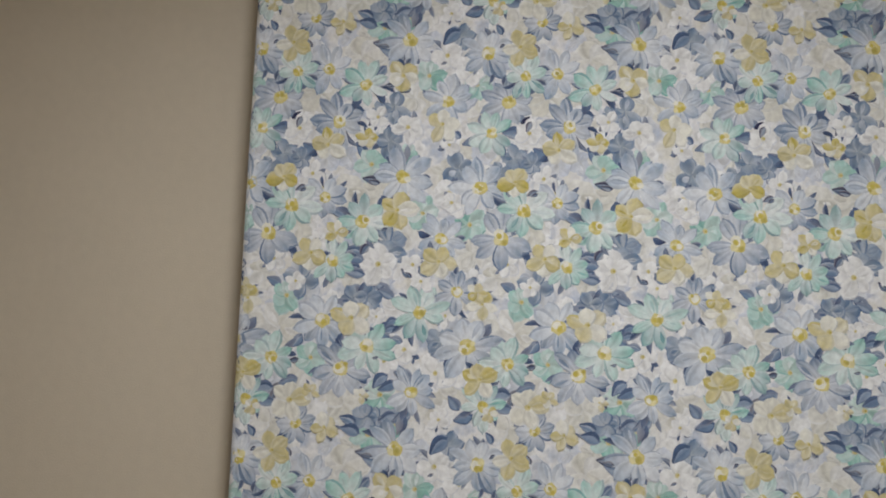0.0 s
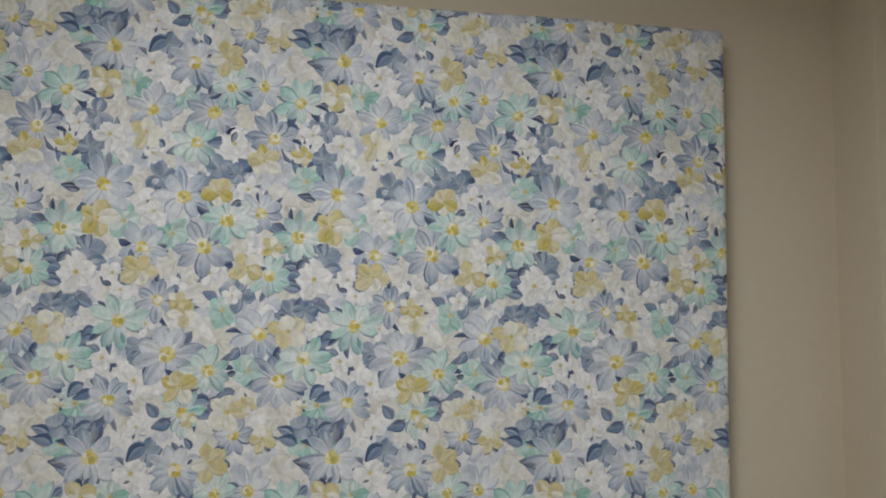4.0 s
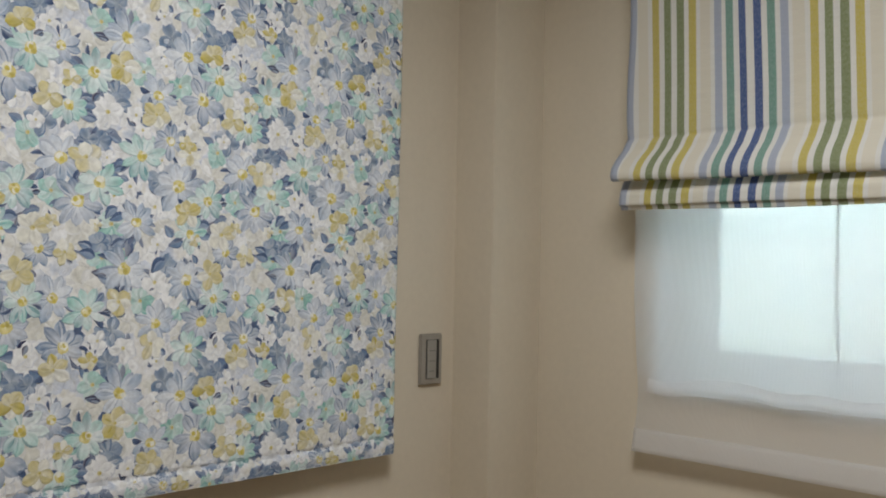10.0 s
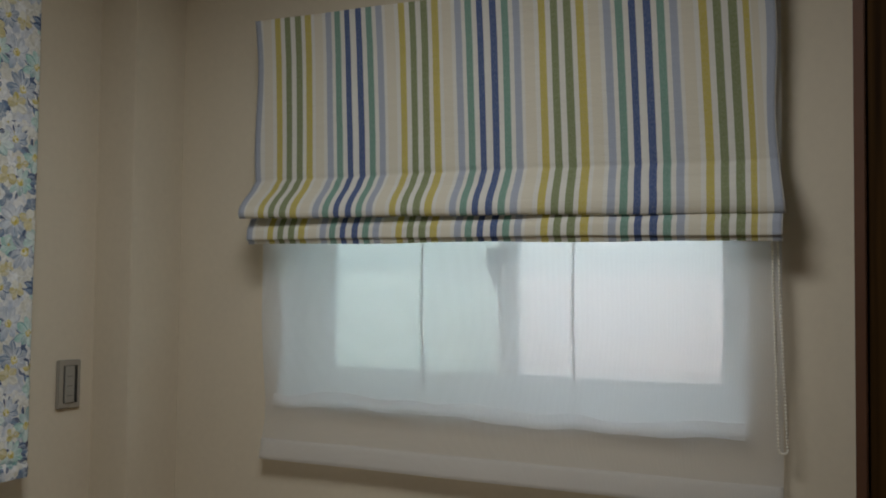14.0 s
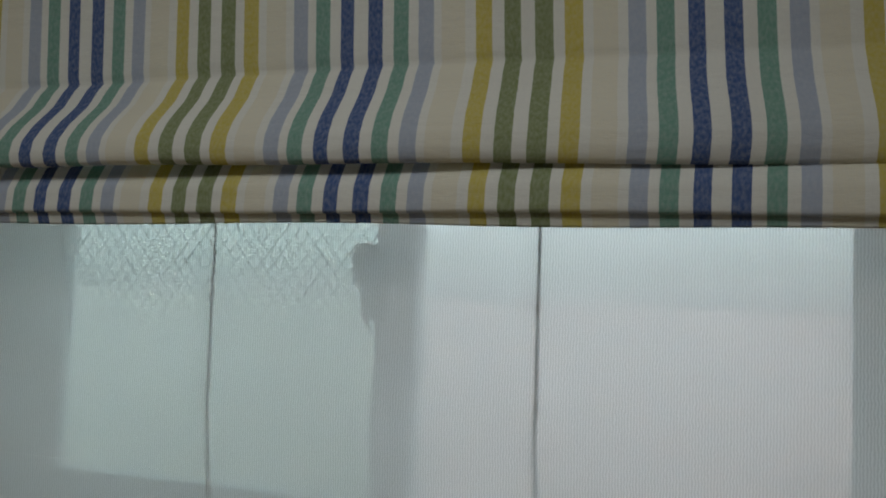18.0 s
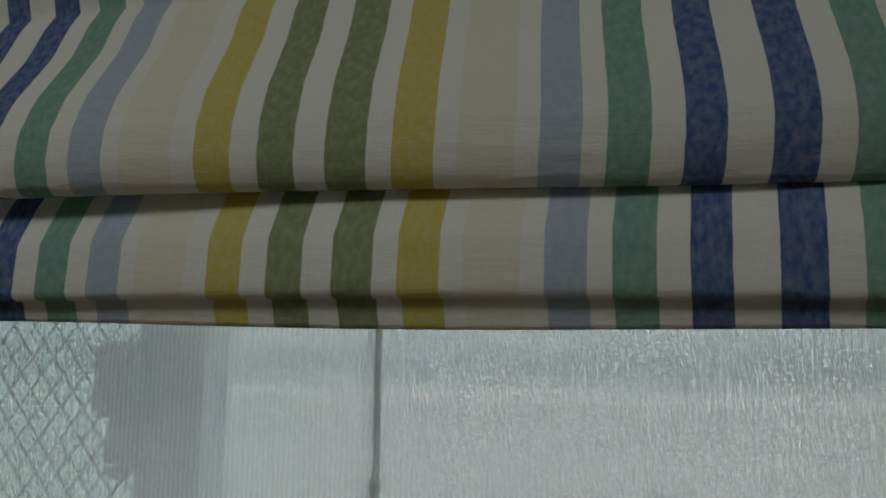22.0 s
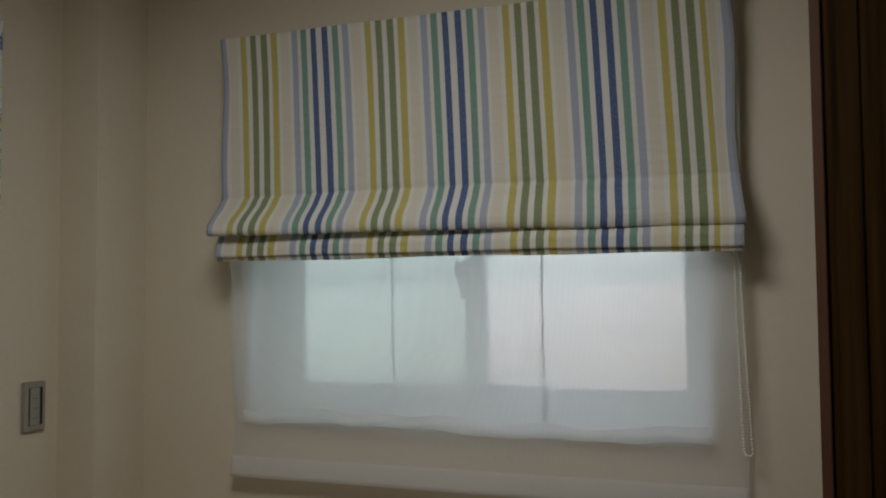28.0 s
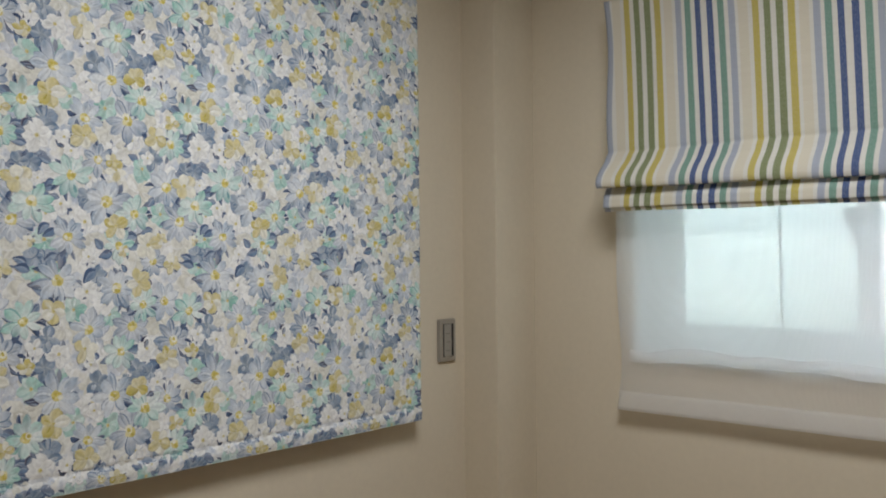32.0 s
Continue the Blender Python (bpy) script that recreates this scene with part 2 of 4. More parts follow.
def stripe_cloth():
    m = bpy.data.materials.new("striped_cotton")
    m.use_nodes = True
    nt = m.node_tree
    uv = nt.nodes.new("ShaderNodeTexCoord")
    sep = nt.nodes.new("ShaderNodeSeparateXYZ")
    nt.links.new(uv.outputs["UV"], sep.inputs[0])
    # slight unevenness of the stripe edges
    mp, wob = nt.nodes.new("ShaderNodeMapping"), nt.nodes.new("ShaderNodeTexNoise")
    mp.inputs["Scale"].default_value = (40, 160, 1)
    wob.inputs["Scale"].default_value, wob.inputs["Detail"].default_value = 1.0, 3
    nt.links.new(uv.outputs["UV"], mp.inputs["Vector"])
    nt.links.new(mp.outputs["Vector"], wob.inputs["Vector"])
    w = nt.nodes.new("ShaderNodeMath")
    w.operation = "MULTIPLY_ADD"
    w.inputs[1].default_value = 0.0010
    nt.links.new(wob.outputs["Fac"], w.inputs[0])
    nt.links.new(sep.outputs["X"], w.inputs[2])
    dv = nt.nodes.new("ShaderNodeMath")
    dv.operation = "DIVIDE"
    dv.inputs[1].default_value = STRIPE_PERIOD
    fr = nt.nodes.new("ShaderNodeMath")
    fr.operation = "FRACT"
    nt.links.new(w.outputs[0], dv.inputs[0])
    nt.links.new(dv.outputs[0], fr.inputs[0])
    ramp = nt.nodes.new("ShaderNodeValToRGB")
    cr = ramp.color_ramp
    cr.interpolation = "CONSTANT"
    white = (0.77, 0.755, 0.705, 1)
    cr.elements[0].position, cr.elements[0].color = 0.0, (*DYES["yellow"], 1)
    cr.elements[1].position, cr.elements[1].color = STRIPES[0][2] / STRIPE_PERIOD, white
    for kind, a, b in STRIPES[1:]:
        e = cr.elements.new(a / STRIPE_PERIOD)
        e.color = (*DYES[kind], 1)
        e = cr.elements.new(b / STRIPE_PERIOD)
        e.color = white
    nt.links.new(fr.outputs[0], ramp.inputs["Fac"])
    # heathered yarn: pale flecks along the warp
    mp2, fl = nt.nodes.new("ShaderNodeMapping"), nt.nodes.new("ShaderNodeTexNoise")
    mp2.inputs["Scale"].default_value = (320, 200, 1)
    mp2.inputs["Rotation"].default_value = (0, 0, 0.35)
    fl.inputs["Scale"].default_value, fl.inputs["Detail"].default_value = 1.0, 9
    nt.links.new(uv.outputs["UV"], mp2.inputs["Vector"])
    nt.links.new(mp2.outputs["Vector"], fl.inputs["Vector"])
    mr = nt.nodes.new("ShaderNodeMapRange")
    mr.inputs["From Min"].default_value, mr.inputs["From Max"].default_value = 0.38, 0.80
    mr.inputs["To Max"].default_value = 0.30
    nt.links.new(fl.outputs["Fac"], mr.inputs["Value"])
    mx = nt.nodes.new("ShaderNodeMix")
    mx.data_type = "RGBA"
    nt.links.new(mr.outputs["Result"], mx.inputs["Factor"])
    nt.links.new(ramp.outputs["Color"], mx.inputs["A"])
    mx.inputs["B"].default_value = (0.66, 0.66, 0.64, 1)
    cloth_mix(nt, mx.outputs["Result"], 0.24)
    # soft creases over the weave
    weave = [n for n in nt.nodes if n.type == "BUMP"][0]
    cr2, cn = nt.nodes.new("ShaderNodeBump"), nt.nodes.new("ShaderNodeTexNoise")
    mp3 = nt.nodes.new("ShaderNodeMapping")
    mp3.inputs["Scale"].default_value = (16, 42, 1)
    cn.inputs["Scale"].default_value, cn.inputs["Detail"].default_value = 1.0, 4
    nt.links.new(uv.outputs["UV"], mp3.inputs["Vector"])
    nt.links.new(mp3.outputs["Vector"], cn.inputs["Vector"])
    nt.links.new(cn.outputs["Fac"], cr2.inputs["Height"])
    cr2.inputs["Strength"].default_value, cr2.inputs["Distance"].default_value = 0.5, 0.006
    nt.links.new(cr2.outputs["Normal"], weave.inputs["Normal"])
    return m


STRIPED = stripe_cloth()


def sheer_cloth(name, clear, colour=(0.92, 0.925, 0.93)):
    """Open white weave: part of the light goes straight through, the threads scatter the rest."""
    m = bpy.data.materials.new(name)
    m.use_nodes = True
    nt = m.node_tree
    nt.nodes.remove(nt.nodes["Principled BSDF"])
    tp, tl, df = nt.nodes.new("ShaderNodeBsdfTransparent"), nt.nodes.new("ShaderNodeBsdfTranslucent"), nt.nodes.new("ShaderNodeBsdfDiffuse")
    a, b = nt.nodes.new("ShaderNodeMixShader"), nt.nodes.new("ShaderNodeMixShader")
    tl.inputs["Color"].default_value = df.inputs["Color"].default_value = (*colour, 1)
    a.inputs["Fac"].default_value = 0.32
    nt.links.new(tl.outputs[0], a.inputs[1])
    nt.links.new(df.outputs[0], a.inputs[2])
    uv, mp, wv, sl = (nt.nodes.new("ShaderNodeTexCoord"), nt.nodes.new("ShaderNodeMapping"), nt.nodes.new("ShaderNodeTexWave"), nt.nodes.new("ShaderNodeTexNoise"))
    nt.links.new(uv.outputs["UV"], mp.inputs["Vector"])
    wv.wave_type, wv.bands_direction = "BANDS", "X"
    wv.inputs["Scale"].default_value, wv.inputs["Distortion"].default_value = 116.0, 3.0
    wv.inputs["Detail Scale"].default_value = 1.2
    wv.inputs["Detail"].default_value = 1.0
    nt.links.new(uv.outputs["UV"], wv.inputs["Vector"])
    mp.inputs["Scale"].default_value = (330, 420, 1)
    sl.inputs["Scale"].default_value, sl.inputs["Detail"].default_value = 1.0, 3
    nt.links.new(mp.outputs["Vector"], sl.inputs["Vector"])
    m1, m2 = nt.nodes.new("ShaderNodeMapRange"), nt.nodes.new("ShaderNodeMapRange")
    m1.inputs["To Min"].default_value, m1.inputs["To Max"].default_value = clear - 0.08, clear + 0.08
    nt.links.new(wv.outputs["Fac"], m1.inputs["Value"])
    m2.inputs["From Min"].default_value, m2.inputs["From Max"].default_value = 0.3, 0.7
    m2.inputs["To Min"].default_value, m2.inputs["To Max"].default_value = -0.018, 0.018
    nt.links.new(sl.outputs["Fac"], m2.inputs["Value"])
    # cross threads
    wx, m3, ax = nt.nodes.new("ShaderNodeTexWave"), nt.nodes.new("ShaderNodeMapRange"), nt.nodes.new("ShaderNodeMath")
    wx.wave_type, wx.bands_direction = "BANDS", "Y"
    wx.inputs["Scale"].default_value, wx.inputs["Distortion"].default_value = 165.0, 0.2
    nt.links.new(uv.outputs["UV"], wx.inputs["Vector"])
    m3.inputs["To Min"].default_value, m3.inputs["To Max"].default_value = -0.010, 0.010
    nt.links.new(wx.outputs["Fac"], m3.inputs["Value"])
    nt.links.new(m1.outputs["Result"], ax.inputs[0])
    nt.links.new(m3.outputs["Result"], ax.inputs[1])
    ad = nt.nodes.new("ShaderNodeMath")
    nt.links.new(ax.outputs[0], ad.inputs[0])
    nt.links.new(m2.outputs["Result"], ad.inputs[1])
    nt.links.new(ad.outputs[0], b.inputs["Fac"])
    nt.links.new(a.outputs[0], b.inputs[1])
    nt.links.new(tp.outputs[0], b.inputs[2])
    nt.links.new(b.outputs[0], nt.nodes["Material Output"].inputs["Surface"])
    return m


SHEER = sheer_cloth("sheer_voile", 0.38)
SHEER_HEM = sheer_cloth("sheer_hem", 0.25)


def frosted_glass(name, tone):
    m = bpy.data.materials.new(name)
    m.use_nodes = True
    nt = m.node_tree
    nt.nodes.remove(nt.nodes["Principled BSDF"])
    rf, tl, gl = nt.nodes.new("ShaderNodeBsdfRefraction"), nt.nodes.new("ShaderNodeBsdfTranslucent"), nt.nodes.new("ShaderNodeBsdfGlossy")
    rf.inputs["Roughness"].default_value, rf.inputs["IOR"].default_value = 0.03, 1.25
    # body tinted down so that the full-white pips stand out as painted glints
    rf.inputs["Color"].default_value = (*(0.78 * q for q in tone), 1)
    tl.inputs["Color"].default_value = (0.88, 0.94, 0.94, 1)
    gl.inputs["Roughness"].default_value = 0.25
    # cast pattern: a soft ripple over most of the pane and small sharp pips, their glint put into the colour
    r2 = nt.nodes.new("ShaderNodeBsdfRefraction")
    r2.inputs["Roughness"].default_value, r2.inputs["IOR"].default_value = 0.0, 1.55
    r2.inputs["Color"].default_value = (1.0, 1.0, 1.0, 1)
    tc = nt.nodes.new("ShaderNodeTexCoord")
    for scale, strength, depth, reach, nodes in ((300, 0.22, 0.0005, 1.0, (rf, gl)), (290, 1.0, 0.0010, 0.45, (r2,))):
        vo, pip, bp = nt.nodes.new("ShaderNodeTexVoronoi"), nt.nodes.new("ShaderNodeMapRange"), nt.nodes.new("ShaderNodeBump")
        vo.inputs["Scale"].default_value = scale
        nt.links.new(tc.outputs["Object"], vo.inputs["Vector"])
        pip.interpolation_type = "SMOOTHSTEP"
        pip.inputs["From Max"].default_value, pip.inputs["To Min"].default_value, pip.inputs["To Max"].default_value = reach, 1.0, 0.0
        nt.links.new(vo.outputs["Distance"], pip.inputs["Value"])
        nt.links.new(pip.outputs["Result"], bp.inputs["Height"])
        bp.inputs["Strength"].default_value, bp.inputs["Distance"].default_value = strength, depth
        for n in nodes:
            nt.links.new(bp.outputs["Normal"], n.inputs["Normal"])
    a, b, c = nt.nodes.new("ShaderNodeMixShader"), nt.nodes.new("ShaderNodeMixShader"), nt.nodes.new("ShaderNodeMixShader")
    a.inputs["Fac"].default_value, b.inputs["Fac"].default_value = 0.18, 0.04
    mask = nt.nodes.new("ShaderNodeMapRange")
    mask.interpolation_type = "SMOOTHSTEP"
    mask.inputs["From Min"].default_value, mask.inputs["From Max"].default_value = 0.26, 0.40
    mask.inputs["To Min"].default_value, mask.inputs["To Max"].default_value = 1.0, 0.0
    nt.links.new(vo.outputs["Distance"], mask.inputs["Value"])
    nt.links.new(mask.outputs["Result"], c.inputs["Fac"])
    nt.links.new(rf.outputs[0], c.inputs[1])
    nt.links.new(r2.outputs[0], c.inputs[2])
    nt.links.new(c.outputs[0], a.inputs[1])
    nt.links.new(tl.outputs[0], a.inputs[2])
    nt.links.new(a.outputs[0], b.inputs[1])
    nt.links.new(gl.outputs[0], b.inputs[2])
    nt.links.new(b.outputs[0], nt.nodes["Material Output"].inputs["Surface"])
    return m


GLASS_WIRED = frosted_glass("wired_glass", (0.87, 0.985, 0.945))
GLASS = frosted_glass("frosted_glass", (0.92, 0.975, 0.955))

# ---- the room ----
RX, RY, RZ = 3.5, -3.7, 2.42          # far corner of the room and its height
OX0, OX1, OZ0, OZ1 = 0.449, 1.592, 1.150, 2.02   # window opening
WT = 0.16

bm = bmesh.new()
for d in ((-0.15, OX0, 0, WT, 0, RZ), (OX1, RX + 0.15, 0, WT, 0, RZ), (OX0, OX1, 0, WT, 0, OZ0), (OX0, OX1, 0, WT, OZ1, RZ)):
    box(bm, *d)
tagged(part("wall_window", bm, WALLPAPER), "beige papered wall with the window opening", "wall", kind="structure")
tagged(slab("wall_blind", (-0.15, 0, RY, 0, 0, RZ), WALLPAPER), "beige papered wall behind the floral blind", "wall", kind="structure")
tagged(slab("wall_east", (RX, RX + 0.15, RY, 0, 0, RZ), WALLPAPER), "beige papered side wall", "wall", kind="structure")
tagged(slab("wall_south", (-0.15, RX + 0.15, RY - 0.15, RY, 0, RZ), WALLPAPER), "beige papered rear wall", "wall", kind="structure")
tagged(slab("floor", (-0.15, RX + 0.15, RY - 0.15, WT, -0.1, 0), FLOORING), "brown wooden floor", "floor", kind="structure")
tagged(slab("ceiling", (-0.15, RX + 0.15, RY - 0.15, WT, RZ, RZ + 0.1), CEILING), "off-white papered ceiling", "ceiling", kind="structure")
bm = box(bmesh.new(), 0.0, 0.122, -0.180, 0.0, 0.0, RZ)
edges = [e for e in bm.edges if all(v.co.x > 0.1 and v.co.y < -0.1 for v in e.verts)]
bmesh.ops.bevel(bm, geom=edges, offset=0.002, segments=2, affect="EDGES")
tagged(part("corner_column", bm, WALLPAPER), "boxed corner column papered in beige", "column", kind="structure")
# ---- the window ----
win = tagged(thing("window_1", "sliding window with frosted glass behind a sheer blind", "window", ((OX0 + OX1) / 2, 0.1, OZ0)), kind="structure")


def win_slab(name, dims, material, parent, bevel=0.0, label=""):
    ob = slab(name, dims, material, None, bevel, label)
    ob.parent = parent
    ob.matrix_parent_inverse = Matrix.Translation(-win.location)
    return ob


t = 0.014
win_slab("casing_board", (OX0, OX0 + t, -0.004, 0.075, OZ0, OZ1), WHITE_PAINT, win, 0.002)
win_slab("casing_board", (OX1 - t, OX1, -0.004, 0.075, OZ0, OZ1), WHITE_PAINT, win, 0.002)
win_slab("window_sill", (OX0 + t, OX1 - t, -0.006, 0.075, OZ0, OZ0 + t), WHITE_PAINT, win, 0.002)
win_slab("casing_board", (OX0 + t, OX1 - t, -0.004, 0.075, OZ1 - t, OZ1), WHITE_PAINT, win, 0.002)
win_slab("window_frame", (OX0, OX0 + 0.036, 0.075, WT, OZ0, OZ1), SASH, win, 0.003)
win_slab("window_frame", (OX1 - 0.030, OX1, 0.075, WT, OZ0, OZ1), SASH, win, 0.003)
win_slab("window_frame", (OX0 + 0.036, OX1 - 0.030, 0.075, WT, OZ0, OZ0 + 0.034), SASH, win, 0.003)
win_slab("window_frame", (OX0 + 0.036, OX1 - 0.030, 0.075, WT, OZ1 - 0.034, OZ1), SASH, win, 0.003)


def sash(x0, x1, px0, px1, y0, y1, pz0, wired):
    """One sliding sash: four rails round a frosted pane."""
    z0, z1 = OZ0 + 0.030, OZ1 - 0.030
    pz1 = z1 - 0.05
    s = new("sash")
    s.empty_display_size = 0.05
    s.parent = win
    s.matrix_parent_inverse = Matrix.Translation(-win.location)
    for n, d in (("stile", (x0, px0, y0, y1, z0, z1)), ("stile", (px1, x1, y0, y1, z0, z1)),
                 ("rail", (px0, px1, y0, y1, z0, pz0)), ("rail", (px0, px1, y0, y1, pz1, z1))):
        slab(n, d, SASH, s, 0.002)
    ym = (y0 + y1) / 2
    g = slab("pane", (px0 - 0.004, px1 + 0.004, ym - 0.003, ym + 0.003, pz0 - 0.004, pz1 + 0.004), GLASS_WIRED if wired else GLASS, s, 0, "frosted wired glass" if wired else "frosted glass")
    g.visible_shadow = False
    if wired:
        bm = bmesh.new()
        step, r = 0.023, 0.0006
        w, h = px1 - px0, pz1 - pz0
        for sign in (1, -1):
            for k in range(-50, 90):
                c = k * step
                pts = []
                for f in (0.0, 1.0):
                    pts.append((px0 + w * f, pz0 + (c + sign * 1.25 * w * f)))
                (xa, za), (xb, zb) = pts
                lo, hi = 0.0, 1.0
                dz = zb - za
                ta, tb = sorted(((pz0 - za) / dz, (pz1 - za) / dz))
                lo, hi = max(lo, ta), min(hi, tb)
                if hi - lo < 0.02:
                    continue
                a = Vector((xa + (xb - xa) * lo, ym - 0.0045, za + dz * lo))
                b = Vector((xa + (xb - xa) * hi, ym - 0.0045, za + dz * hi))
                n = Vector((-(b - a).z, 0, (b - a).x)).normalized() * r
                vs = [bm.verts.new(p) for p in (a - n, b - n, b + n, a + n)]
                bm.faces.new(vs)
        up = bmesh.ops.extrude_face_region(bm, geom=bm.faces[:])
        bmesh.ops.translate(bm, vec=(0, -0.0008, 0), verts=[v for v in up["geom"] if isinstance(v, bmesh.types.BMVert)])
        bmesh.ops.recalc_face_normals(bm, faces=bm.faces)
        part("wire_mesh", bm, WIRE, s, "diamond wire mesh in the glass")["kind"] = "stuff"
    return s


sash(0.484, 1.053, 0.549, 1.003, 0.098, 0.124, 1.246, True)
sash(1.005, 1.564, 1.046, 1.517, 0.128, 0.152, 1.246, False)
# crescent lock on the meeting stile
lock = new("lock")
lock.parent = win
lock.matrix_parent_inverse = Matrix.Translation(-win.location)
slab("lock_body", (0.979, 1.012, 0.080, 0.098, 1.494, 1.545), LATCH, lock, 0.004, "grey lock body")
slab("lock_lever", (0.993, 1.008, 0.078, 0.0975, 1.455, 1.4935), LATCH, lock, 0.003)

# ---- outside ----
tagged(slab("ground", (-120, 120, -120, 120, -0.7, -0.6), EARTH), "bare earth round the house", "ground", kind="structure")
def outside_wall(name, label, material, x0, x1, y0, y1, top, block, height):
    """Blockwork in courses with open joints, under a flat coping."""
    w = thing(name, label, "wall", ((x0 + x1) / 2, (y0 + y1) / 2, -0.6))
    bm = bmesh.new()
    z, row = -0.6, 0
    while z < top - 0.07:
        z1 = min(z + height, top - 0.06)
        x = x0 - (block / 2 if row % 2 else 0.0)
        while x < x1:
            xa, xb = max(x, x0) + 0.002, min(x + block, x1) - 0.002
            if xb - xa > 0.02:
                box(bm, xa, xb, y0 + inks_out.uniform(0, 0.002), y1, z + 0.002, z1 - 0.002)
            x += block
        z, row = z1, row + 1
    place(part("blocks", bm, material), w)["kind"] = "stuff"
    place(slab("coping", (x0, x1, y0 + 0.003, y1, top - 0.06, top), material, None, 0.004), w)
    return w


inks_out = random.Random(3)


def place(ob, parent):
    ob.parent = parent
    ob.matrix_parent_inverse = Matrix.Translation(-parent.location)
    return ob


outside_wall("block_wall", "pale grey-green block wall outside the window", FENCE, -3.0, 0.80, 0.78, 0.90, 1.492, 0.4, 0.2)
outside_wall("boundary_wall", "pale pink rendered wall outside the window", HOUSE, 0.81, 5.0, 0.76, 0.90, 1.490, 12.0, 0.14)

# ---- striped roman blind ----
SX0, SX1 = 0.430, 1.662
stripes = thing("roman_blind", "half-raised roman blind with blue, green and yellow stripes", "blind", (1.05, -0.05, 2.1), "window blinds")


def striped_at(x, s):
    """Cloth surface: s runs in metres down the cloth from the top edge."""
    nodes = (0.0, 0.10, 0.30, 0.395, 0.430, 0.465, 0.492, 0.508, 0.520, 0.532, 0.552, 0.566)
    bulge = (0.018, 0.010, 0.002, 0.000, 0.020, 0.046, 0.0625, 0.0670, 0.0655, 0.0610, 0.050, 0.040)
    zs = (2.104, 2.004, 1.804, 1.709, 1.679, 1.653, 1.633, 1.619, 1.6095, 1.6065, 1.6075, 1.612)
    b, z = float(np.interp(s, nodes, bulge)), float(np.interp(s, nodes, zs))
    k = (x - SX0) / (SX1 - SX0)
    b -= 0.013 * k * max(0.0, min(1.0, (s - 0.472) / 0.048))
    out = lerp(k, (0, 0.10, 0.35, 0.5, 0.62, 0.75, 1), (1.16, 1.08, 0.97, 0.86, 0.80, 0.78, 0.72))
    y = -0.078 + 0.030 * k - b * (out if s > 0.3 else 1.0)
    y += 0.0030 * math.sin(x * 9.0 + 1.0) * min(1, s / 0.3) + 0.0015 * math.sin(x * 23 + s * 9)
    z += (0.0008 * math.sin(x * 17) - 0.006 * (k - 0.45) - 0.012 * max(0.0, k - 0.5)) * max(0.0, min(1.0, (s - 0.42) / 0.06))
    # faint crease where the lowest batten tape is sewn
    y += 0.0022 * math.exp(-((s - 0.397 - 0.004 * math.sin(x * 5)) / 0.006) ** 2)
    return y, z


def side_sway(s, k):
    """The side hems swing a little where the folds gather."""
    return (0.006 * math.sin(s * 14) if k < 0.02 or k > 0.98 else 0.0)


us = list(np.linspace(SX0, SX1, 150))
vs = list(np.linspace(0, 0.37, 26)) + list(np.linspace(0.380, 0.566, 40))
U0 = 0.490                               # where a repeat of the stripes begins


def upper(u, v):
    y, z = striped_at(u, v)
    return (u - (0.002 + 0.021 * (u - SX0) / (SX1 - SX0)) * max(0.0, 1 - v / 0.5) + 0.006 * smooth_lerp((u - SX0) / (SX1 - SX0), (0, 0.45, 0.78, 0.9, 1.0), (0, 0, 1, 0.6, 0.25)) * math.exp(-((v - 0.49) / 0.05) ** 2) + side_sway(v, (u - SX0) / (SX1 - SX0)), y, z)


def side_turn(u):
    """The side hem takes up a little of the pattern."""
    return u + 0.020 * max(0.0, min(1.0, (u + U0 - 1.614) / 0.012))


def shifted(f):
    return lambda u, v: f(u + U0, v)


place(sheet("cloth", shifted(upper), [u - U0 for u in us], vs, STRIPED, None, "", 0.0014, side_turn), stripes)


def lower(u, v):
    nodes = (0.0, 0.012, 0.030, 0.048, 0.053, 0.058)
    ys = (-0.066, -0.091, -0.1040, -0.1060, -0.1050, -0.100)
    zs = (1.634, 1.606, 1.584, 1.562, 1.5590, 1.5592)
    k = (u - SX0) / (SX1 - SX0)
    y = float(np.interp(v, nodes, ys)) - 0.005 + 0.013 * k - 0.020 * max(0.0, 1 - k / 0.6)
    z = float(np.interp(v, nodes, zs)) + 0.0008 * math.sin(u * 11) - 0.006 * (k - 0.45) * max(0.0, 1 - v / 0.03) - 0.010 * max(0.0, k - 0.55)
    return (u + 0.005 * smooth_lerp(k, (0, 0.2, 0.42, 0.75, 1.0), (2.4, 1.9, 1.7, 1.3, 0.3)), y + 0.0025 * math.sin(u * 8 + 2), z)


place(sheet("fold", shifted(lower), [u - U0 for u in us], list(np.linspace(0, 0.058, 18)), STRIPED, None, "", 0.0014, side_turn), stripes)


def hem(u, v):
    k = (u - SX0) / (SX1 - SX0)
    y = -0.106 + 0.30 * v + 0.013 * k - 0.020 * max(0.0, 1 - k / 0.6)
    return (u + 0.005 * smooth_lerp(k, (0, 0.2, 0.42, 0.75, 1.0), (2.4, 1.9, 1.7, 1.3, 0.3)), y + 0.002 * math.sin(u * 8 + 2), 1.567 - v + 0.0012 * math.sin(u * 13 + 1) - 0.010 * max(0.0, k - 0.55))


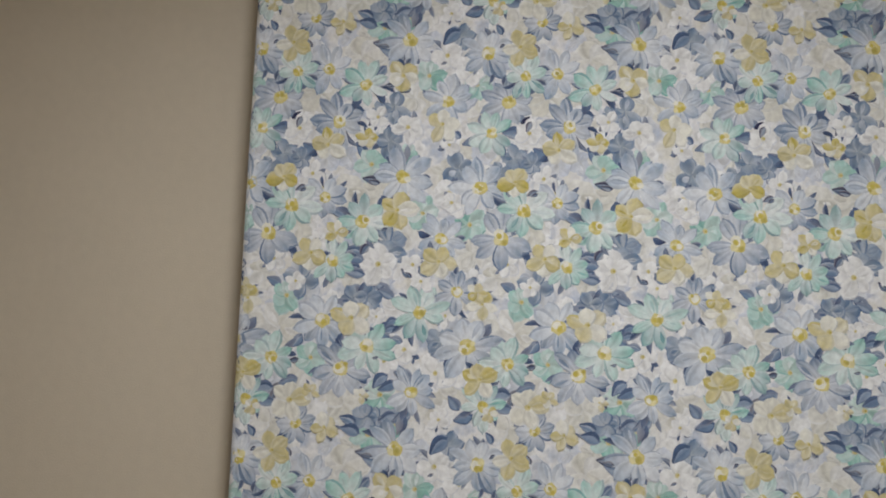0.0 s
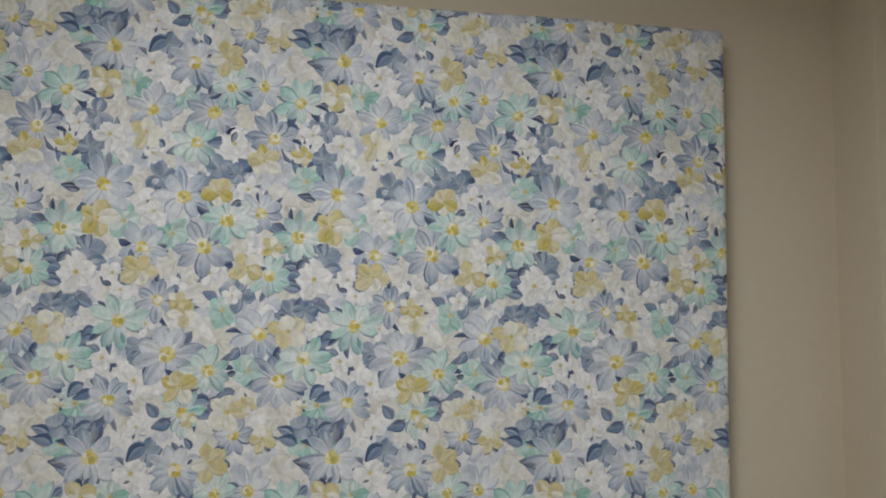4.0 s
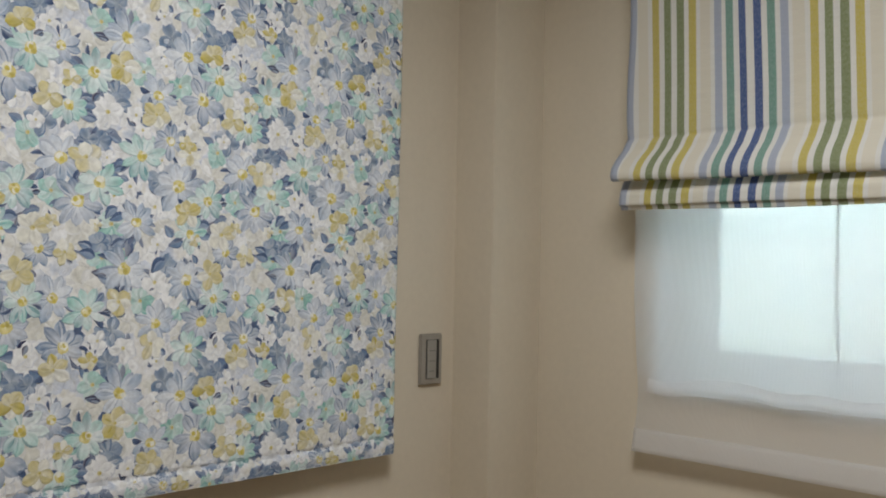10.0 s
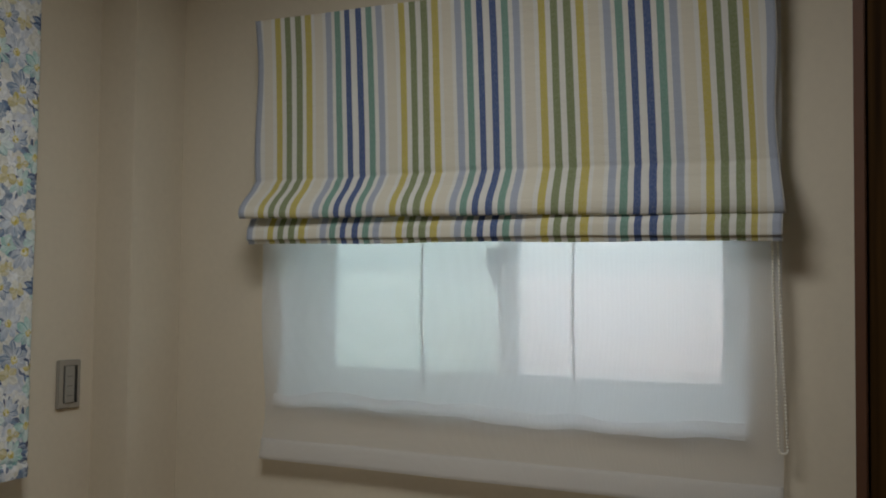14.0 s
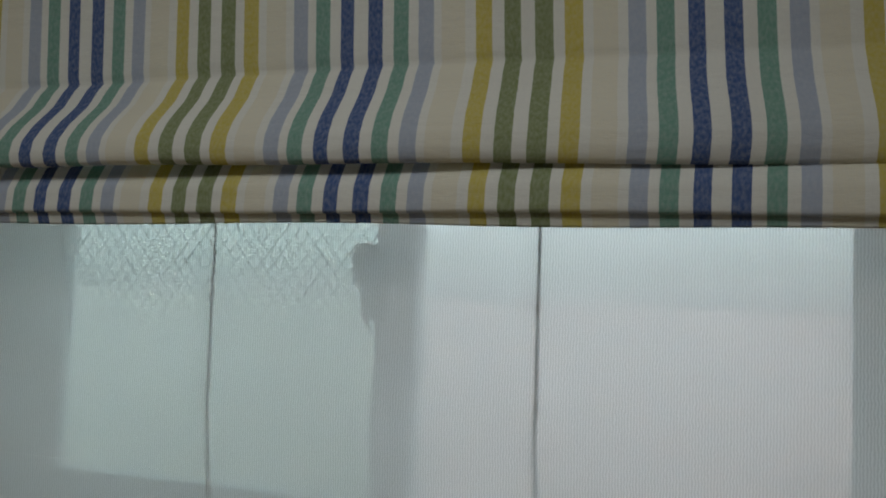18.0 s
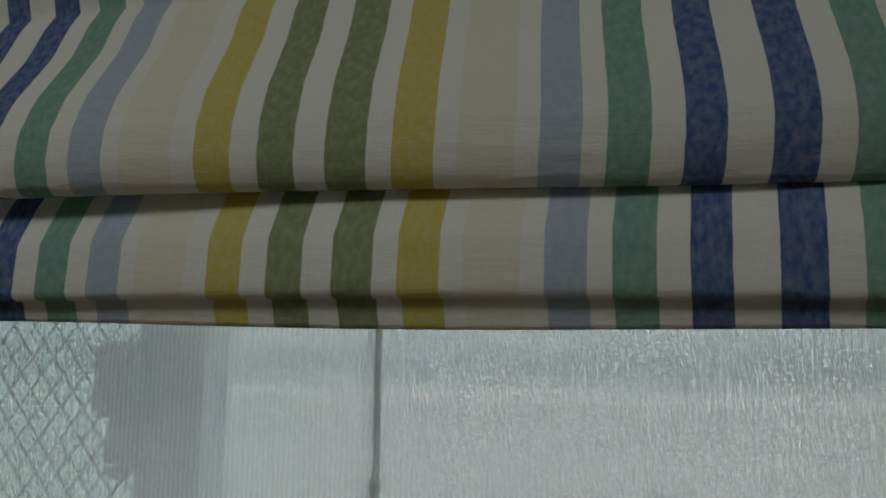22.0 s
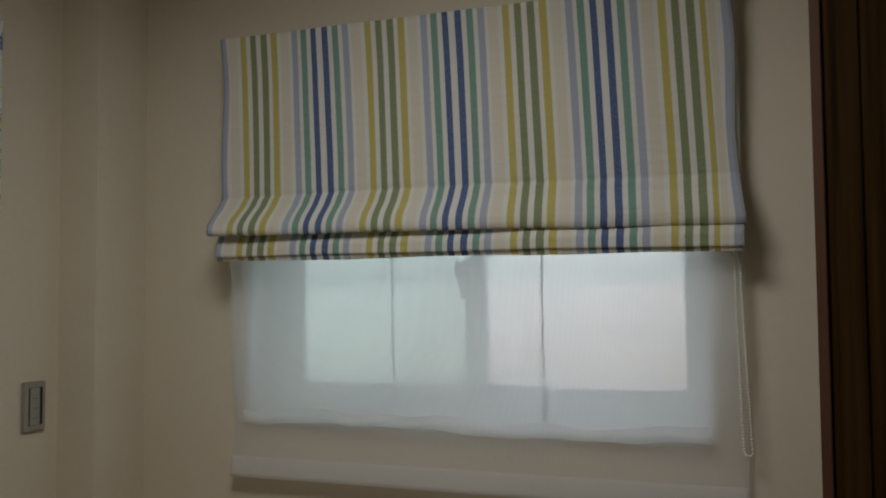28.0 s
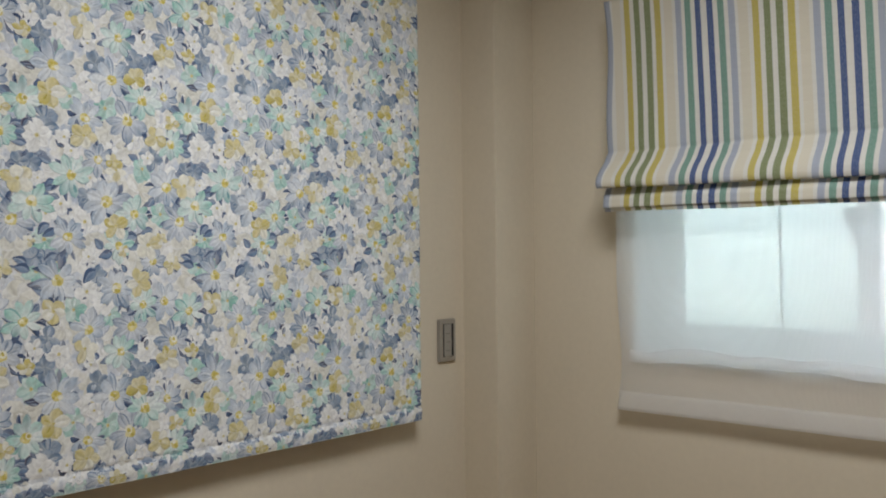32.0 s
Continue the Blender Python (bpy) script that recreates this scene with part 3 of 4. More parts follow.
place(sheet("hem", shifted(hem), [u - U0 for u in us], list(np.linspace(0, 0.0182, 9)), STRIPED, None, "", 0.003, side_turn), stripes)
place(slab("head_rail", (SX0 + 0.012, SX1 - 0.012, -0.064, -0.040, 2.072, 2.098), RAIL, None, 0.002), stripes)
for x in (0.60, 1.05, 1.50):
    place(slab("bracket", (x - 0.012, x + 0.012, -0.040, 0.0, 2.098, 2.112), RAIL, None, 0.001), stripes)

# ---- sheer roman shade behind it ----
HX0, HX1, HZ0, HZ1 = 0.424, 1.656, 1.020, 2.068
sheer = thing("sheer_shade", "sheer white shade with cords over the window", "blind", (1.04, -0.03, 2.07), "window blinds")


def sheer_at(u, v):
    z = HZ1 - v
    k = max(0.0, min(1.0, (1.24 - z) / 0.2))
    y = -0.040 + 0.020 * max(0.0, min(1.0, (1.36 - z) / 0.2)) * max(0.0, min(1.0, (z - 1.02) / 0.09)) + 0.0012 * math.sin(u * 11)
    y += k * max(0.0, min(1.0, (z - 1.03) / 0.08)) * (0.0030 * math.sin(u * 19 + 0.7) + 0.0030 * math.sin(u * 7.3 + z * 25) + 0.0015 * math.sin(u * 41 + z * 11))
    return (u, y, z)


place(sheet("voile", sheer_at, list(np.linspace(HX0, HX1, 120)), list(np.linspace(0, HZ1 - HZ0 - 0.05, 60)), SHEER), sheer)
place(sheet("hem", sheer_at, list(np.linspace(HX0, HX1, 120)), list(np.linspace(HZ1 - HZ0 - 0.05, HZ1 - HZ0, 6)), SHEER_HEM, None, "", 0.004), sheer)
place(slab("head_rail", (HX0 + 0.01, HX1 - 0.01, -0.048, -0.018, 2.070, 2.094), RAIL, None, 0.002), sheer)


def tube(name, a, b, r, material, parent, n=8):
    bm = bmesh.new()
    a, b = Vector(a), Vector(b)
    bmesh.ops.create_cone(bm, cap_ends=True, segments=n, radius1=r, radius2=r, depth=(b - a).length,
                          matrix=Matrix.Translation((a + b) / 2) @ (b - a).to_track_quat("Z", "Y").to_matrix().to_4x4())
    return place(part(name, bm, material, None, "", True), parent)


for x in (0.870, 1.233):
    bm = bmesh.new()
    for p, q in (((x, -0.0345, 2.07), (x, -0.0345, 1.362)), ((x, -0.0345, 1.362), (x, -0.0115, 1.172))):
        p, q = Vector(p), Vector(q)
        bmesh.ops.create_cone(bm, cap_ends=True, segments=8, radius1=0.0017, radius2=0.0017, depth=(q - p).length,
                              matrix=Matrix.Translation((p + q) / 2) @ (q - p).to_track_quat("Z", "Y").to_matrix().to_4x4())
    place(part("cord", bm, CORD, None, "", True), sheer)
    for z in (1.192, 1.285, 1.380, 1.476, 1.57):
        bm = bmesh.new()
        bmesh.ops.create_uvsphere(bm, u_segments=10, v_segments=8, radius=0.0042)
        for v in bm.verts:
            v.co.x *= 0.8
        ob = part("ring", bm, CORD, None, "", True)
        ob.location = (x, -0.0345 + 0.023 * max(0.0, 1.362 - z) / 0.190, z)
        place(ob, sheer)


def sill_light_band_at(u, v):
    """Added voile strip imitating the bright band of light at the sill; its lower edge sags in uneven scallops."""
    low = 1.158 - 0.010 * (u - HX0) / (HX1 - HX0) + 0.005 * math.sin(u * 8.2 + 1.2) + 0.003 * math.sin(u * 21 + 0.4) + 0.0015 * math.sin(u * 47)
    k = v / 0.030
    sag = 0.5 + 0.5 * math.sin(u * 8.2 + 1.2)
    return (u, -0.027 - (0.004 + 0.012 * sag) * math.sin(math.pi * 0.8 * k), low + (0.030 + 0.004 * math.sin(u * 13) + 0.003 * math.sin(u * 31 + 1)) * (1 - k))


# second layer, only across the opening: whitens the light band and shades the voile below
place(sheet("sill_light_band", sill_light_band_at, list(np.linspace(OX0 + 0.006, OX1 - 0.006, 140)), list(np.linspace(0, 0.030, 9)), SHEER), sheer)
for z in (1.285, 1.380, 1.476):
    place(sheet("tuck", lambda u, v, z=z: (u, -0.0375 + 0.0005 * math.sin(u * 9), z + 0.002 - v + 0.002 * math.sin(u * 3 + z * 20)), list(np.linspace(HX0 + 0.003, HX1 - 0.003, 60)), [0, 0.0011], SHEER), sheer)

# ---- bead chain ----
chain = thing("bead_chain", "pale beaded pull chain hanging beside the blind", "chain", (1.668, -0.06, 2.07))
bm = bmesh.new()
CHAIN_Y = -0.0445
for x in (1.649, 1.666):
    z = 1.150
    while z < 2.06:
        bmesh.ops.create_icosphere(bm, subdivisions=1, radius=0.0029, matrix=Matrix.Translation((x - (x - 1.620) * (z - 1.15) + 0.0008 * math.sin(z * 9), CHAIN_Y, z)))
        z += 0.0066
for k in range(6):
    a = math.pi * (k + 0.5) / 6
    bmesh.ops.create_icosphere(bm, subdivisions=1, radius=0.0029, matrix=Matrix.Translation((1.6575 - 0.0085 * math.cos(a), CHAIN_Y, 1.146 - 0.010 * math.sin(a))))
place(part("bead_string", bm, BEAD, None, "", True), chain)["kind"] = "stuff"
for x in (1.649, 1.666):
    tube("string", (x, CHAIN_Y, 1.148), (x - (x - 1.620) * 0.92, CHAIN_Y, 2.07), 0.0004, BEAD, chain, 6)

# ---- switch plate ----
SY, SZ = -0.262, 1.200
sw = thing("light_switch", "silver wall switch plate with narrow grey keys", "switch", (0, SY, SZ))


def sw_slab(name, x0, x1, y0, y1, z0, z1, m, bevel, label=""):
    return place(slab(name, (x0, x1, SY + y0, SY + y1, SZ + z0, SZ + z1), m, None, bevel, label), sw)


sw_slab("plate", 0.0, 0.010, -0.036, 0.036, -0.060, 0.060, SILVER, 0.003)
sw_slab("key_gap", 0.0095, 0.0106, -0.019, 0.024, -0.046, 0.046, GAP_BLACK, 0.0, "black gap round the keys")
for k in range(3):
    z = -0.030 + 0.030 * k
    sw_slab("key", 0.010, 0.0135, -0.0165, 0.0125, z - 0.0150, z + 0.0150, SWITCH_KEY, 0.0004)
    sw_slab("key_mark", 0.0134, 0.0141, -0.010, 0.006, (-0.029, -0.005, 0.019)[k], (-0.027, -0.003, 0.021)[k], LATCH_DARK, 0.0)

# ---- dark wooden wardrobe at the right of the window ----
ward = thing("wardrobe", "tall dark red-brown wooden cabinet against the wall", "wardrobe", (2.2, -0.16, 0))
place(slab("side_panel", (1.796, 1.814, -0.300, -0.002, 0.0, 2.15), DARK_WOOD, None, 0.002), ward)
place(slab("side_panel", (2.578, 2.596, -0.300, -0.002, 0.0, 2.15), DARK_WOOD, None, 0.002), ward)
place(slab("back_panel", (1.814, 2.578, -0.02, -0.002, 0.05, 2.12), DARK_WOOD), ward)
place(slab("top_board", (1.814, 2.578, -0.300, -0.02, 2.12, 2.15), DARK_WOOD, None, 0.002), ward)
place(slab("plinth", (1.814, 2.578, -0.285, -0.02, 0.0, 0.08), DARK_WOOD), ward)
place(slab("edge_strip", (1.795, 1.813, -0.322, -0.301, 0.0, 2.15), EDGE_WOOD, None, 0.002, "lighter reddish edge strip"), ward)
for x in (1.816, 2.198):
    d = place(slab("door", (x, x + 0.378, -0.318, -0.301, 0.085, 2.118), DARK_WOOD, None, 0.003), ward)
    for p, q in ((x, x + 0.055), (x + 0.323, x + 0.378)):
        place(slab("stile", (p + 0.002, q, -0.323, -0.3185, 0.087, 2.116), DARK_WOOD, None, 0.0015), ward)

# ---- ceiling lamp ----
lampt = thing("ceiling_light", "round white ceiling lamp", "lamp", (1.12, -1.15, RZ))
bm = bmesh.new()
bmesh.ops.create_cone(bm, cap_ends=True, segments=48, radius1=0.31, radius2=0.34, depth=0.05, matrix=Matrix.Translation((1.12, -1.15, RZ - 0.026)))
place(part("lamp_body", bm, RAIL, None, "", True), lampt)

# ---- floral blind ----
FY0, FY1, FZ0, FZ1, FXC = -1.649, -0.414, 1.003, 2.126, 0.052

# one repeat of the printed flowers: places across and down, and sizes, in metres (leaves: also their slant)
REPEAT_U, REPEAT_V = 0.3495, 0.618
LEAVES_C = (
    (0.275, 0.46, 0.0232, -40), (0.226, 0.547, 0.0232, 20), (0.236, 0.563, 0.0232, -10), (0.227, 0.012, 0.0309, 25), 
    (0.259, 0.004, 0.0309, -20), (0.249, 0.055, 0.0335, 35), (0.305, 0.095, 0.036, 45), (0.175, 0.078, 0.0309, -15), 
    (0.21, 0.119, 0.0309, -10), (0.318, 0.578, 0.0257, -30), (0.103, 0.531, 0.0257, -10), (0.172, 0.445, 0.0257, 5), 
    (0.172, 0.465, 0.0309, -5), (0.22, 0.494, 0.0283, -25), (0.153, 0.512, 0.0309, 20),
)
MORE_NAVY = (
    (0.22, 0.434, 0.0268), (0.171, 0.502, 0.0247),
)
WHITE_FLOWERS = (
    (0.299, 0.125, 0.0319), (0.077, 0.245, 0.0284), (0.196, 0.225, 0.023), (0.242, 0.24, 0.0301), (0.306, 0.266, 0.0213), 
    (0.336, 0.149, 0.0301), (0.303, 0.058, 0.023), (0.308, 0.341, 0.0319), (0.118, 0.336, 0.0248), (0.326, 0.36, 0.0248), 
    (0.205, 0.451, 0.0372), (0.257, 0.45, 0.0248), (0.312, 0.355, 0.023), (0.1, 0.315, 0.0248), (0.249, 0.576, 0.0301), (0.296, 0.609, 0.0301), 
    (0.22, 0.594, 0.0266), (0.206, 0.529, 0.0177), (0.327, 0.609, 0.0266), (0.308, 0.525, 0.0213), (0.048, 0.446, 0.023), 
    (0.347, 0.469, 0.023), (0.27, 0.475, 0.023), (0.083, 0.479, 0.0195), (0.101, 0.53, 0.023),
)
CREAM_FLOWERS = (
    (0.054, 0.069, 0.0319), (0.169, 0.129, 0.0354), (0.101, 0.186, 0.0337), (0.25, 0.193, 0.0266), (0.002, 0.213, 0.0248), 
    (0.204, 0.339, 0.0372), (0.156, 0.34, 0.0319), (0.248, 0.398, 0.0301), (0.346, 0.43, 0.0301), (0.031, 0.468, 0.0266), 
    (0.08, 0.394, 0.0266), (0.063, 0.547, 0.0372), (0.162, 0.039, 0.0301), (0.095, 0.015, 0.0266), (0.328, 0.014, 0.0266), 
    (0.286, 0.212, 0.023), (0.267, 0.062, 0.023), (0.176, 0.503, 0.0213), (0.017, 0.531, 0.023), (0.287, 0.04, 0.023),
)
LILAC_FLOWERS = (
    (0.038, 0.12, 0.0266), (0.091, 0.127, 0.023), (0.32, 0.194, 0.0248), (0.276, 0.112, 0.0266), (0.121, 0.292, 0.023), (0.008, 0.273, 0.023), 
    (0.26, 0.355, 0.023), (0.02, 0.369, 0.023), (0.1, 0.504, 0.0248), (0.316, 0.549, 0.0266), (0.187, 0.009, 0.0248), (0.053, 0.614, 0.023), 
    (0.11, 0.563, 0.0213),
)
TEAL_FLOWERS = (
    (0.346, 0.171, 0.0266), (0.272, 0.158, 0.0248), (0.201, 0.083, 0.0266), (0.34, 0.388, 0.0284), (0.269, 0.372, 0.0266), 
    (0.07, 0.501, 0.0266), (0.189, 0.299, 0.0266), (0.242, 0.28, 0.0177), (0.274, 0.502, 0.0248), (0.111, 0.592, 0.0266), 
    (0.216, 0.025, 0.0284), (0.241, 0.067, 0.0177),
)
TEAL_DAISIES = (
    (0.07, 0.157, 0.0337), (0.176, 0.175, 0.0372), (0.02, 0.247, 0.0337), (0.071, 0.364, 0.0408), (0.179, 0.387, 0.0399), 
    (0.137, 0.448, 0.0354), (0.27, 0.521, 0.0408), (0.194, 0.573, 0.0408), (0.052, 0.593, 0.0372), (0.017, 0.037, 0.0337),
)
PALE_DAISIES = (
    (0.012, 0.121, 0.0408), (0.241, 0.102, 0.0425), (0.118, 0.152, 0.0372), (0.303, 0.198, 0.0372), (0.006, 0.331, 0.0425), 
    (0.238, 0.318, 0.0443), (0.121, 0.351, 0.0337), (0.299, 0.41, 0.0372), (0.342, 0.57, 0.0478), (0.126, 0.537, 0.0443), 
    (0.262, 0.02, 0.0372),
)
BLUE_DAISIES = (
    (0.094, 0.07, 0.0328), (0.045, 0.197, 0.0425), (0.137, 0.234, 0.0399), (0.038, 0.408, 0.0443), (0.324, 0.489, 0.0354), 
    (0.157, 0.607, 0.0443),
)
YELLOW_FLOWERS = (
    (0.06, 0.11, 0.0284), (0.136, 0.075, 0.0222), (0.232, 0.159, 0.0284), (0.294, 0.234, 0.0266), (0.121, 0.27, 0.0284), 
    (0.181, 0.258, 0.0177), (0.027, 0.048, 0.0142), (0.057, 0.321, 0.0266), (0.23, 0.368, 0.0319), (0.103, 0.436, 0.0284), 
    (0.295, 0.444, 0.0284), (0.012, 0.506, 0.023), (0.141, 0.405, 0.0195), (0.168, 0.532, 0.0319), (0.011, 0.616, 0.0266), 
    (0.083, 0.036, 0.0319), (0.003, 0.49, 0.0159), (0.112, 0.023, 0.0142), (0.187, 0.026, 0.0124),
)
NAVY_FLOWERS = (
    (0.317, 0.095, 0.0248), (0.214, 0.059, 0.023), (0.22, 0.209, 0.0284), (0.056, 0.285, 0.0248), (0.216, 0.263, 0.0266), 
    (0.322, 0.303, 0.0301), (0.218, 0.416, 0.0337), (0.091, 0.475, 0.0284), (0.189, 0.502, 0.0301), (0.035, 0.306, 0.023), 
    (0.082, 0.293, 0.0195), (0.304, 0.563, 0.0284), (0.196, 0.057, 0.023), (0.198, 0.216, 0.0177),
)
LEAVES_A = (
    (0.174, 0.062, 0.0266, -20), (0.236, 0.049, 0.0301, 25), (0.197, 0.153, 0.0266, 50), (0.149, 0.166, 0.0284, -20), 
    (0.052, 0.246, 0.0319, 0), (0.34, 0.261, 0.0301, 15), (0.159, 0.218, 0.0337, 10), (0.059, 0.22, 0.0266, -40), (0.096, 0.277, 0.0301, -35), 
    (0.173, 0.278, 0.0301, -60), (0.315, 0.248, 0.023, -40), (0.074, 0.294, 0.0213, 20), (0.167, 0.433, 0.0354, 5), (0.165, 0.456, 0.0319, 5), 
    (0.051, 0.48, 0.0248, -25), (0.214, 0.485, 0.0284, -30), (0.265, 0.449, 0.023, -20),
)
LEAVES_B = (
    (0.077, 0.441, 0.0159, -60), (0.21, 0.36, 0.0284, 50), (0.142, 0.375, 0.0301, -20), (0.089, 0.567, 0.0248, 55), (0.043, 0.02, 0.0319, 5), 
    (0.08, 0.009, 0.0301, 20), (0.047, 0.042, 0.0319, 5), (0.325, 0.034, 0.0266, -50), (0.339, 0.054, 0.0301, 20), (0.216, 0.005, 0.0301, 45), 
    (0.25, 0.614, 0.0301, -20), (0.229, 0.058, 0.0284, 25), (0.215, 0.556, 0.0266, -10), (0.229, 0.537, 0.0213, 20), 
    (0.028, 0.083, 0.0195, -60), (0.171, 0.063, 0.0266, -20),
)
SHADOW_SLIVERS_1 = (
    (0.197, 0.11, 0.0248, -10), (0.225, 0.132, 0.023, 70), (0.029, 0.106, 0.0142, 40), (0.086, 0.111, 0.0142, -60), (0.211, 0.174, 0.0142, 10), 
    (0.237, 0.182, 0.0159, 20), (0.072, 0.232, 0.0266, 70), (0.189, 0.228, 0.023, 60), (0.083, 0.337, 0.0159, 30), (0.036, 0.321, 0.0142, 30), 
    (0.191, 0.323, 0.0266, -10), (0.221, 0.347, 0.023, 75),
)
SHADOW_SLIVERS_2 = (
    (0.209, 0.395, 0.0159, 20), (0.184, 0.43, 0.0213, 60), (0.248, 0.463, 0.0177, -40), (0.077, 0.437, 0.0124, -30), 
    (0.185, 0.519, 0.0124, 40), (0.206, 0.523, 0.0159, -20), (0.185, 0.549, 0.0159, -60), (0.086, 0.596, 0.0142, 10), 
    (0.062, 0.024, 0.0266, 60), (0.191, 0.03, 0.0159, -30), (0.29, 0.135, 0.0142, 20), (0.309, 0.113, 0.0177, 10), (0.203, 0.586, 0.0142, 10),
)
SHADOW_SLIVERS = SHADOW_SLIVERS_1 + SHADOW_SLIVERS_2

INK = {"white": (0.88, 0.895, 0.90), "cream": (0.74, 0.735, 0.66), "lilac": (0.57, 0.63, 0.74), "teal": (0.21, 0.56, 0.49), "pale": (0.26, 0.375, 0.53),
       "blue": (0.145, 0.24, 0.39), "yellow": (0.60, 0.50, 0.085), "navy": (0.105, 0.165, 0.295), "dark": (0.045, 0.05, 0.11), "straw": (0.78, 0.73, 0.42)}
FW, FH = FY1 - FY0, FZ1 - FZ0
inks = random.Random(11)


def tint(a, b, k):
    return tuple(p + (q - p) * k for p, q in zip(a, b))


class Print:
    """Collects flat petals, each a small fan of faces with its own ink, laid in painting order."""

    def __init__(self):
        self.co, self.faces, self.ink, self.top = [], [], [], {}

    def lay(self, points):
        """Put a stroke just over whatever it overlaps in the repeat."""
        us = [int(p[0] / REPEAT_U * 88) for p in points]
        vs = [int(p[1] / REPEAT_V * 154) for p in points]
        cells = [(a % 88, b % 154) for a in range(min(us), max(us) + 1) for b in range(min(vs), max(vs) + 1)]
        level = 1 + max(self.top.get(c, 0) for c in cells)
        for c in cells:
            self.top[c] = level
        self.co += [(p[0], p[1], level) for p in points]

    def petal(self, u, v, angle, a, b, width, inner, outer, pointed=0.0, bend=0.0, fine=True, notch=0.0):
        """A petal from a to b along angle, inner ink at its root and outer at its tip, streaked along its length."""
        ca, sa = math.cos(angle), math.sin(angle)
        sides = (-1, -0.45, 0, 0.45, 1) if fine else (-1, 0, 1)
        n, base, points = (7 if fine else 5), len(self.co), []
        pale_side = inks.choice((-1, 1))
        streak = [inks.uniform(-0.22, 0.30) for _ in sides]
        for i in range(n + 1):
            k = i / n
            w = width * (math.sin(math.pi * min(1.0, 0.10 + 0.90 * k) ** (1.35 + 0.2 * pointed)) ** (0.6 + 0.5 * pointed) if i < n else 0.16 * (1 - pointed))
            r = a + (b - a) * k
            off = bend * (b - a) * math.sin(math.pi * k)
            for j, side in enumerate(sides):
                x, y = r - (0.05 * (b - a) * abs(side) if i == n else 0) - notch * (b - a) * (1 - abs(side)) * k ** 6, side * w + off
                c = tint(inner, outer, k ** 0.9)
                g = streak[j] + (0.16 if side == pale_side else 0.0)
                c = tint(c, INK["white"], g) if g > 0 else tuple(q * (1 + g) for q in c)
                points.append((u + x * ca - y * sa, v + x * sa + y * ca))
                self.ink.append(c)
        self.lay(points)
        m = len(sides)
        for i in range(n):
            for j in range(m - 1):
                q = base + i * m + j
                self.faces.append((q, q + 1, q + m + 1, q + m))

    def dot(self, u, v, r, mid, rim, n=9):
        base, points = len(self.co), [(u, v)]
        self.ink.append(mid)
        s = inks.uniform(0, 6.3)
        for k in range(n):
            q = r * inks.uniform(0.82, 1.15)
            points.append((u + q * math.cos(s + k * math.tau / n), v + q * math.sin(s + k * math.tau / n)))
            self.ink.append(tint(rim, mid, inks.uniform(0, 0.5)))
        self.lay(points)
        for k in range(n):
            self.faces.append((base, base + 1 + k, base + 1 + (k + 1) % n))

    def daisy(self, u, v, r, ink, wash):
        """Broad petals washed from a pale root to a full tip, some nearly bare; a ragged yellow eye with a white blot."""
        n = inks.choice((8, 9, 9))
        s = inks.uniform(0, 6.3)
        order = list(range(n))
        inks.shuffle(order)
        for k in range(4):                                           # shade in the gaps under the petals
            self.petal(u, v, inks.uniform(0, 6.3), 0.45 * r, r * inks.uniform(0.95, 1.3), r * inks.uniform(0.08, 0.16), INK["dark"], INK["navy"], 0.7, inks.uniform(-0.2, 0.2), False)
        lit = inks.uniform(0, 6.3)
        for k in order:
            a = s + (k + inks.uniform(-0.28, 0.28)) * math.tau / n
            bare = 0.5 + 0.5 * math.cos(a - lit)                     # one side of the flower is washed out
            c = tint(ink, INK["white"], min(0.85, wash * (0.15 + 1.1 * bare * inks.uniform(0.5, 1.0))))
            if bare < 0.35 and inks.random() < 0.45:
                c = tint(c, INK["navy"], 0.35)
            root = tint(c, INK["white"], 0.7)
            b, w = r * inks.uniform(0.84, 1.20), r * inks.uniform(0.17, 0.25)
            self.petal(u, v, a + 0.05, 0.10 * r, b * 1.02, w * 1.10, c, tint(c, INK["navy"], 0.50), 0.1, 0.0, False)
            self.petal(u, v, a, 0.12 * r, b, w, root, c, inks.uniform(0.05, 0.3), inks.uniform(-0.08, 0.08), True, inks.choice((0, 0, 0.08, 0.12)))
            if inks.random() < 0.6:
                stroke = tint(c, INK["white"], 0.5) if inks.random() < 0.55 else tint(c, INK["navy"], 0.25)
                self.petal(u, v, a + inks.uniform(-0.10, 0.10), r * inks.uniform(0.25, 0.5), b * inks.uniform(0.75, 0.95), w * inks.uniform(0.2, 0.4), stroke, tint(stroke, c, 0.6), 0.6, 0.0, False)
        self.dot(u, v, 0.25 * r, INK["straw"], tint(INK["yellow"], INK["straw"], 0.25), 11)
        for k in range(5):
            c = (INK["yellow"], tint(INK["straw"], INK["white"], 0.8), INK["straw"], tint(INK["yellow"], INK["dark"], 0.18), INK["yellow"])[k]
            self.dot(u + inks.uniform(-0.16, 0.16) * r, v + inks.uniform(-0.16, 0.16) * r, inks.uniform(0.06, 0.14) * r * (1.5 if k == 1 else 1.0), c, tint(c, INK["straw"], 0.4), 7)

    def blossom(self, u, v, r, ink, wash, n=5, centre=True, slim=1.0, rim=0.0):
        """Round petals, each with a soft edge of shade; rim sets how dark that edge is."""
        s = inks.uniform(0, 6.3)
        fine = r > 0.0245
        for k in range(2 if rim > 0.2 else 0):
            self.petal(u, v, inks.uniform(0, 6.3), 0.3 * r, r * inks.uniform(0.9, 1.25), r * inks.uniform(0.10, 0.2), INK["dark"], INK["navy"], 0.7, inks.uniform(-0.2, 0.2), False)
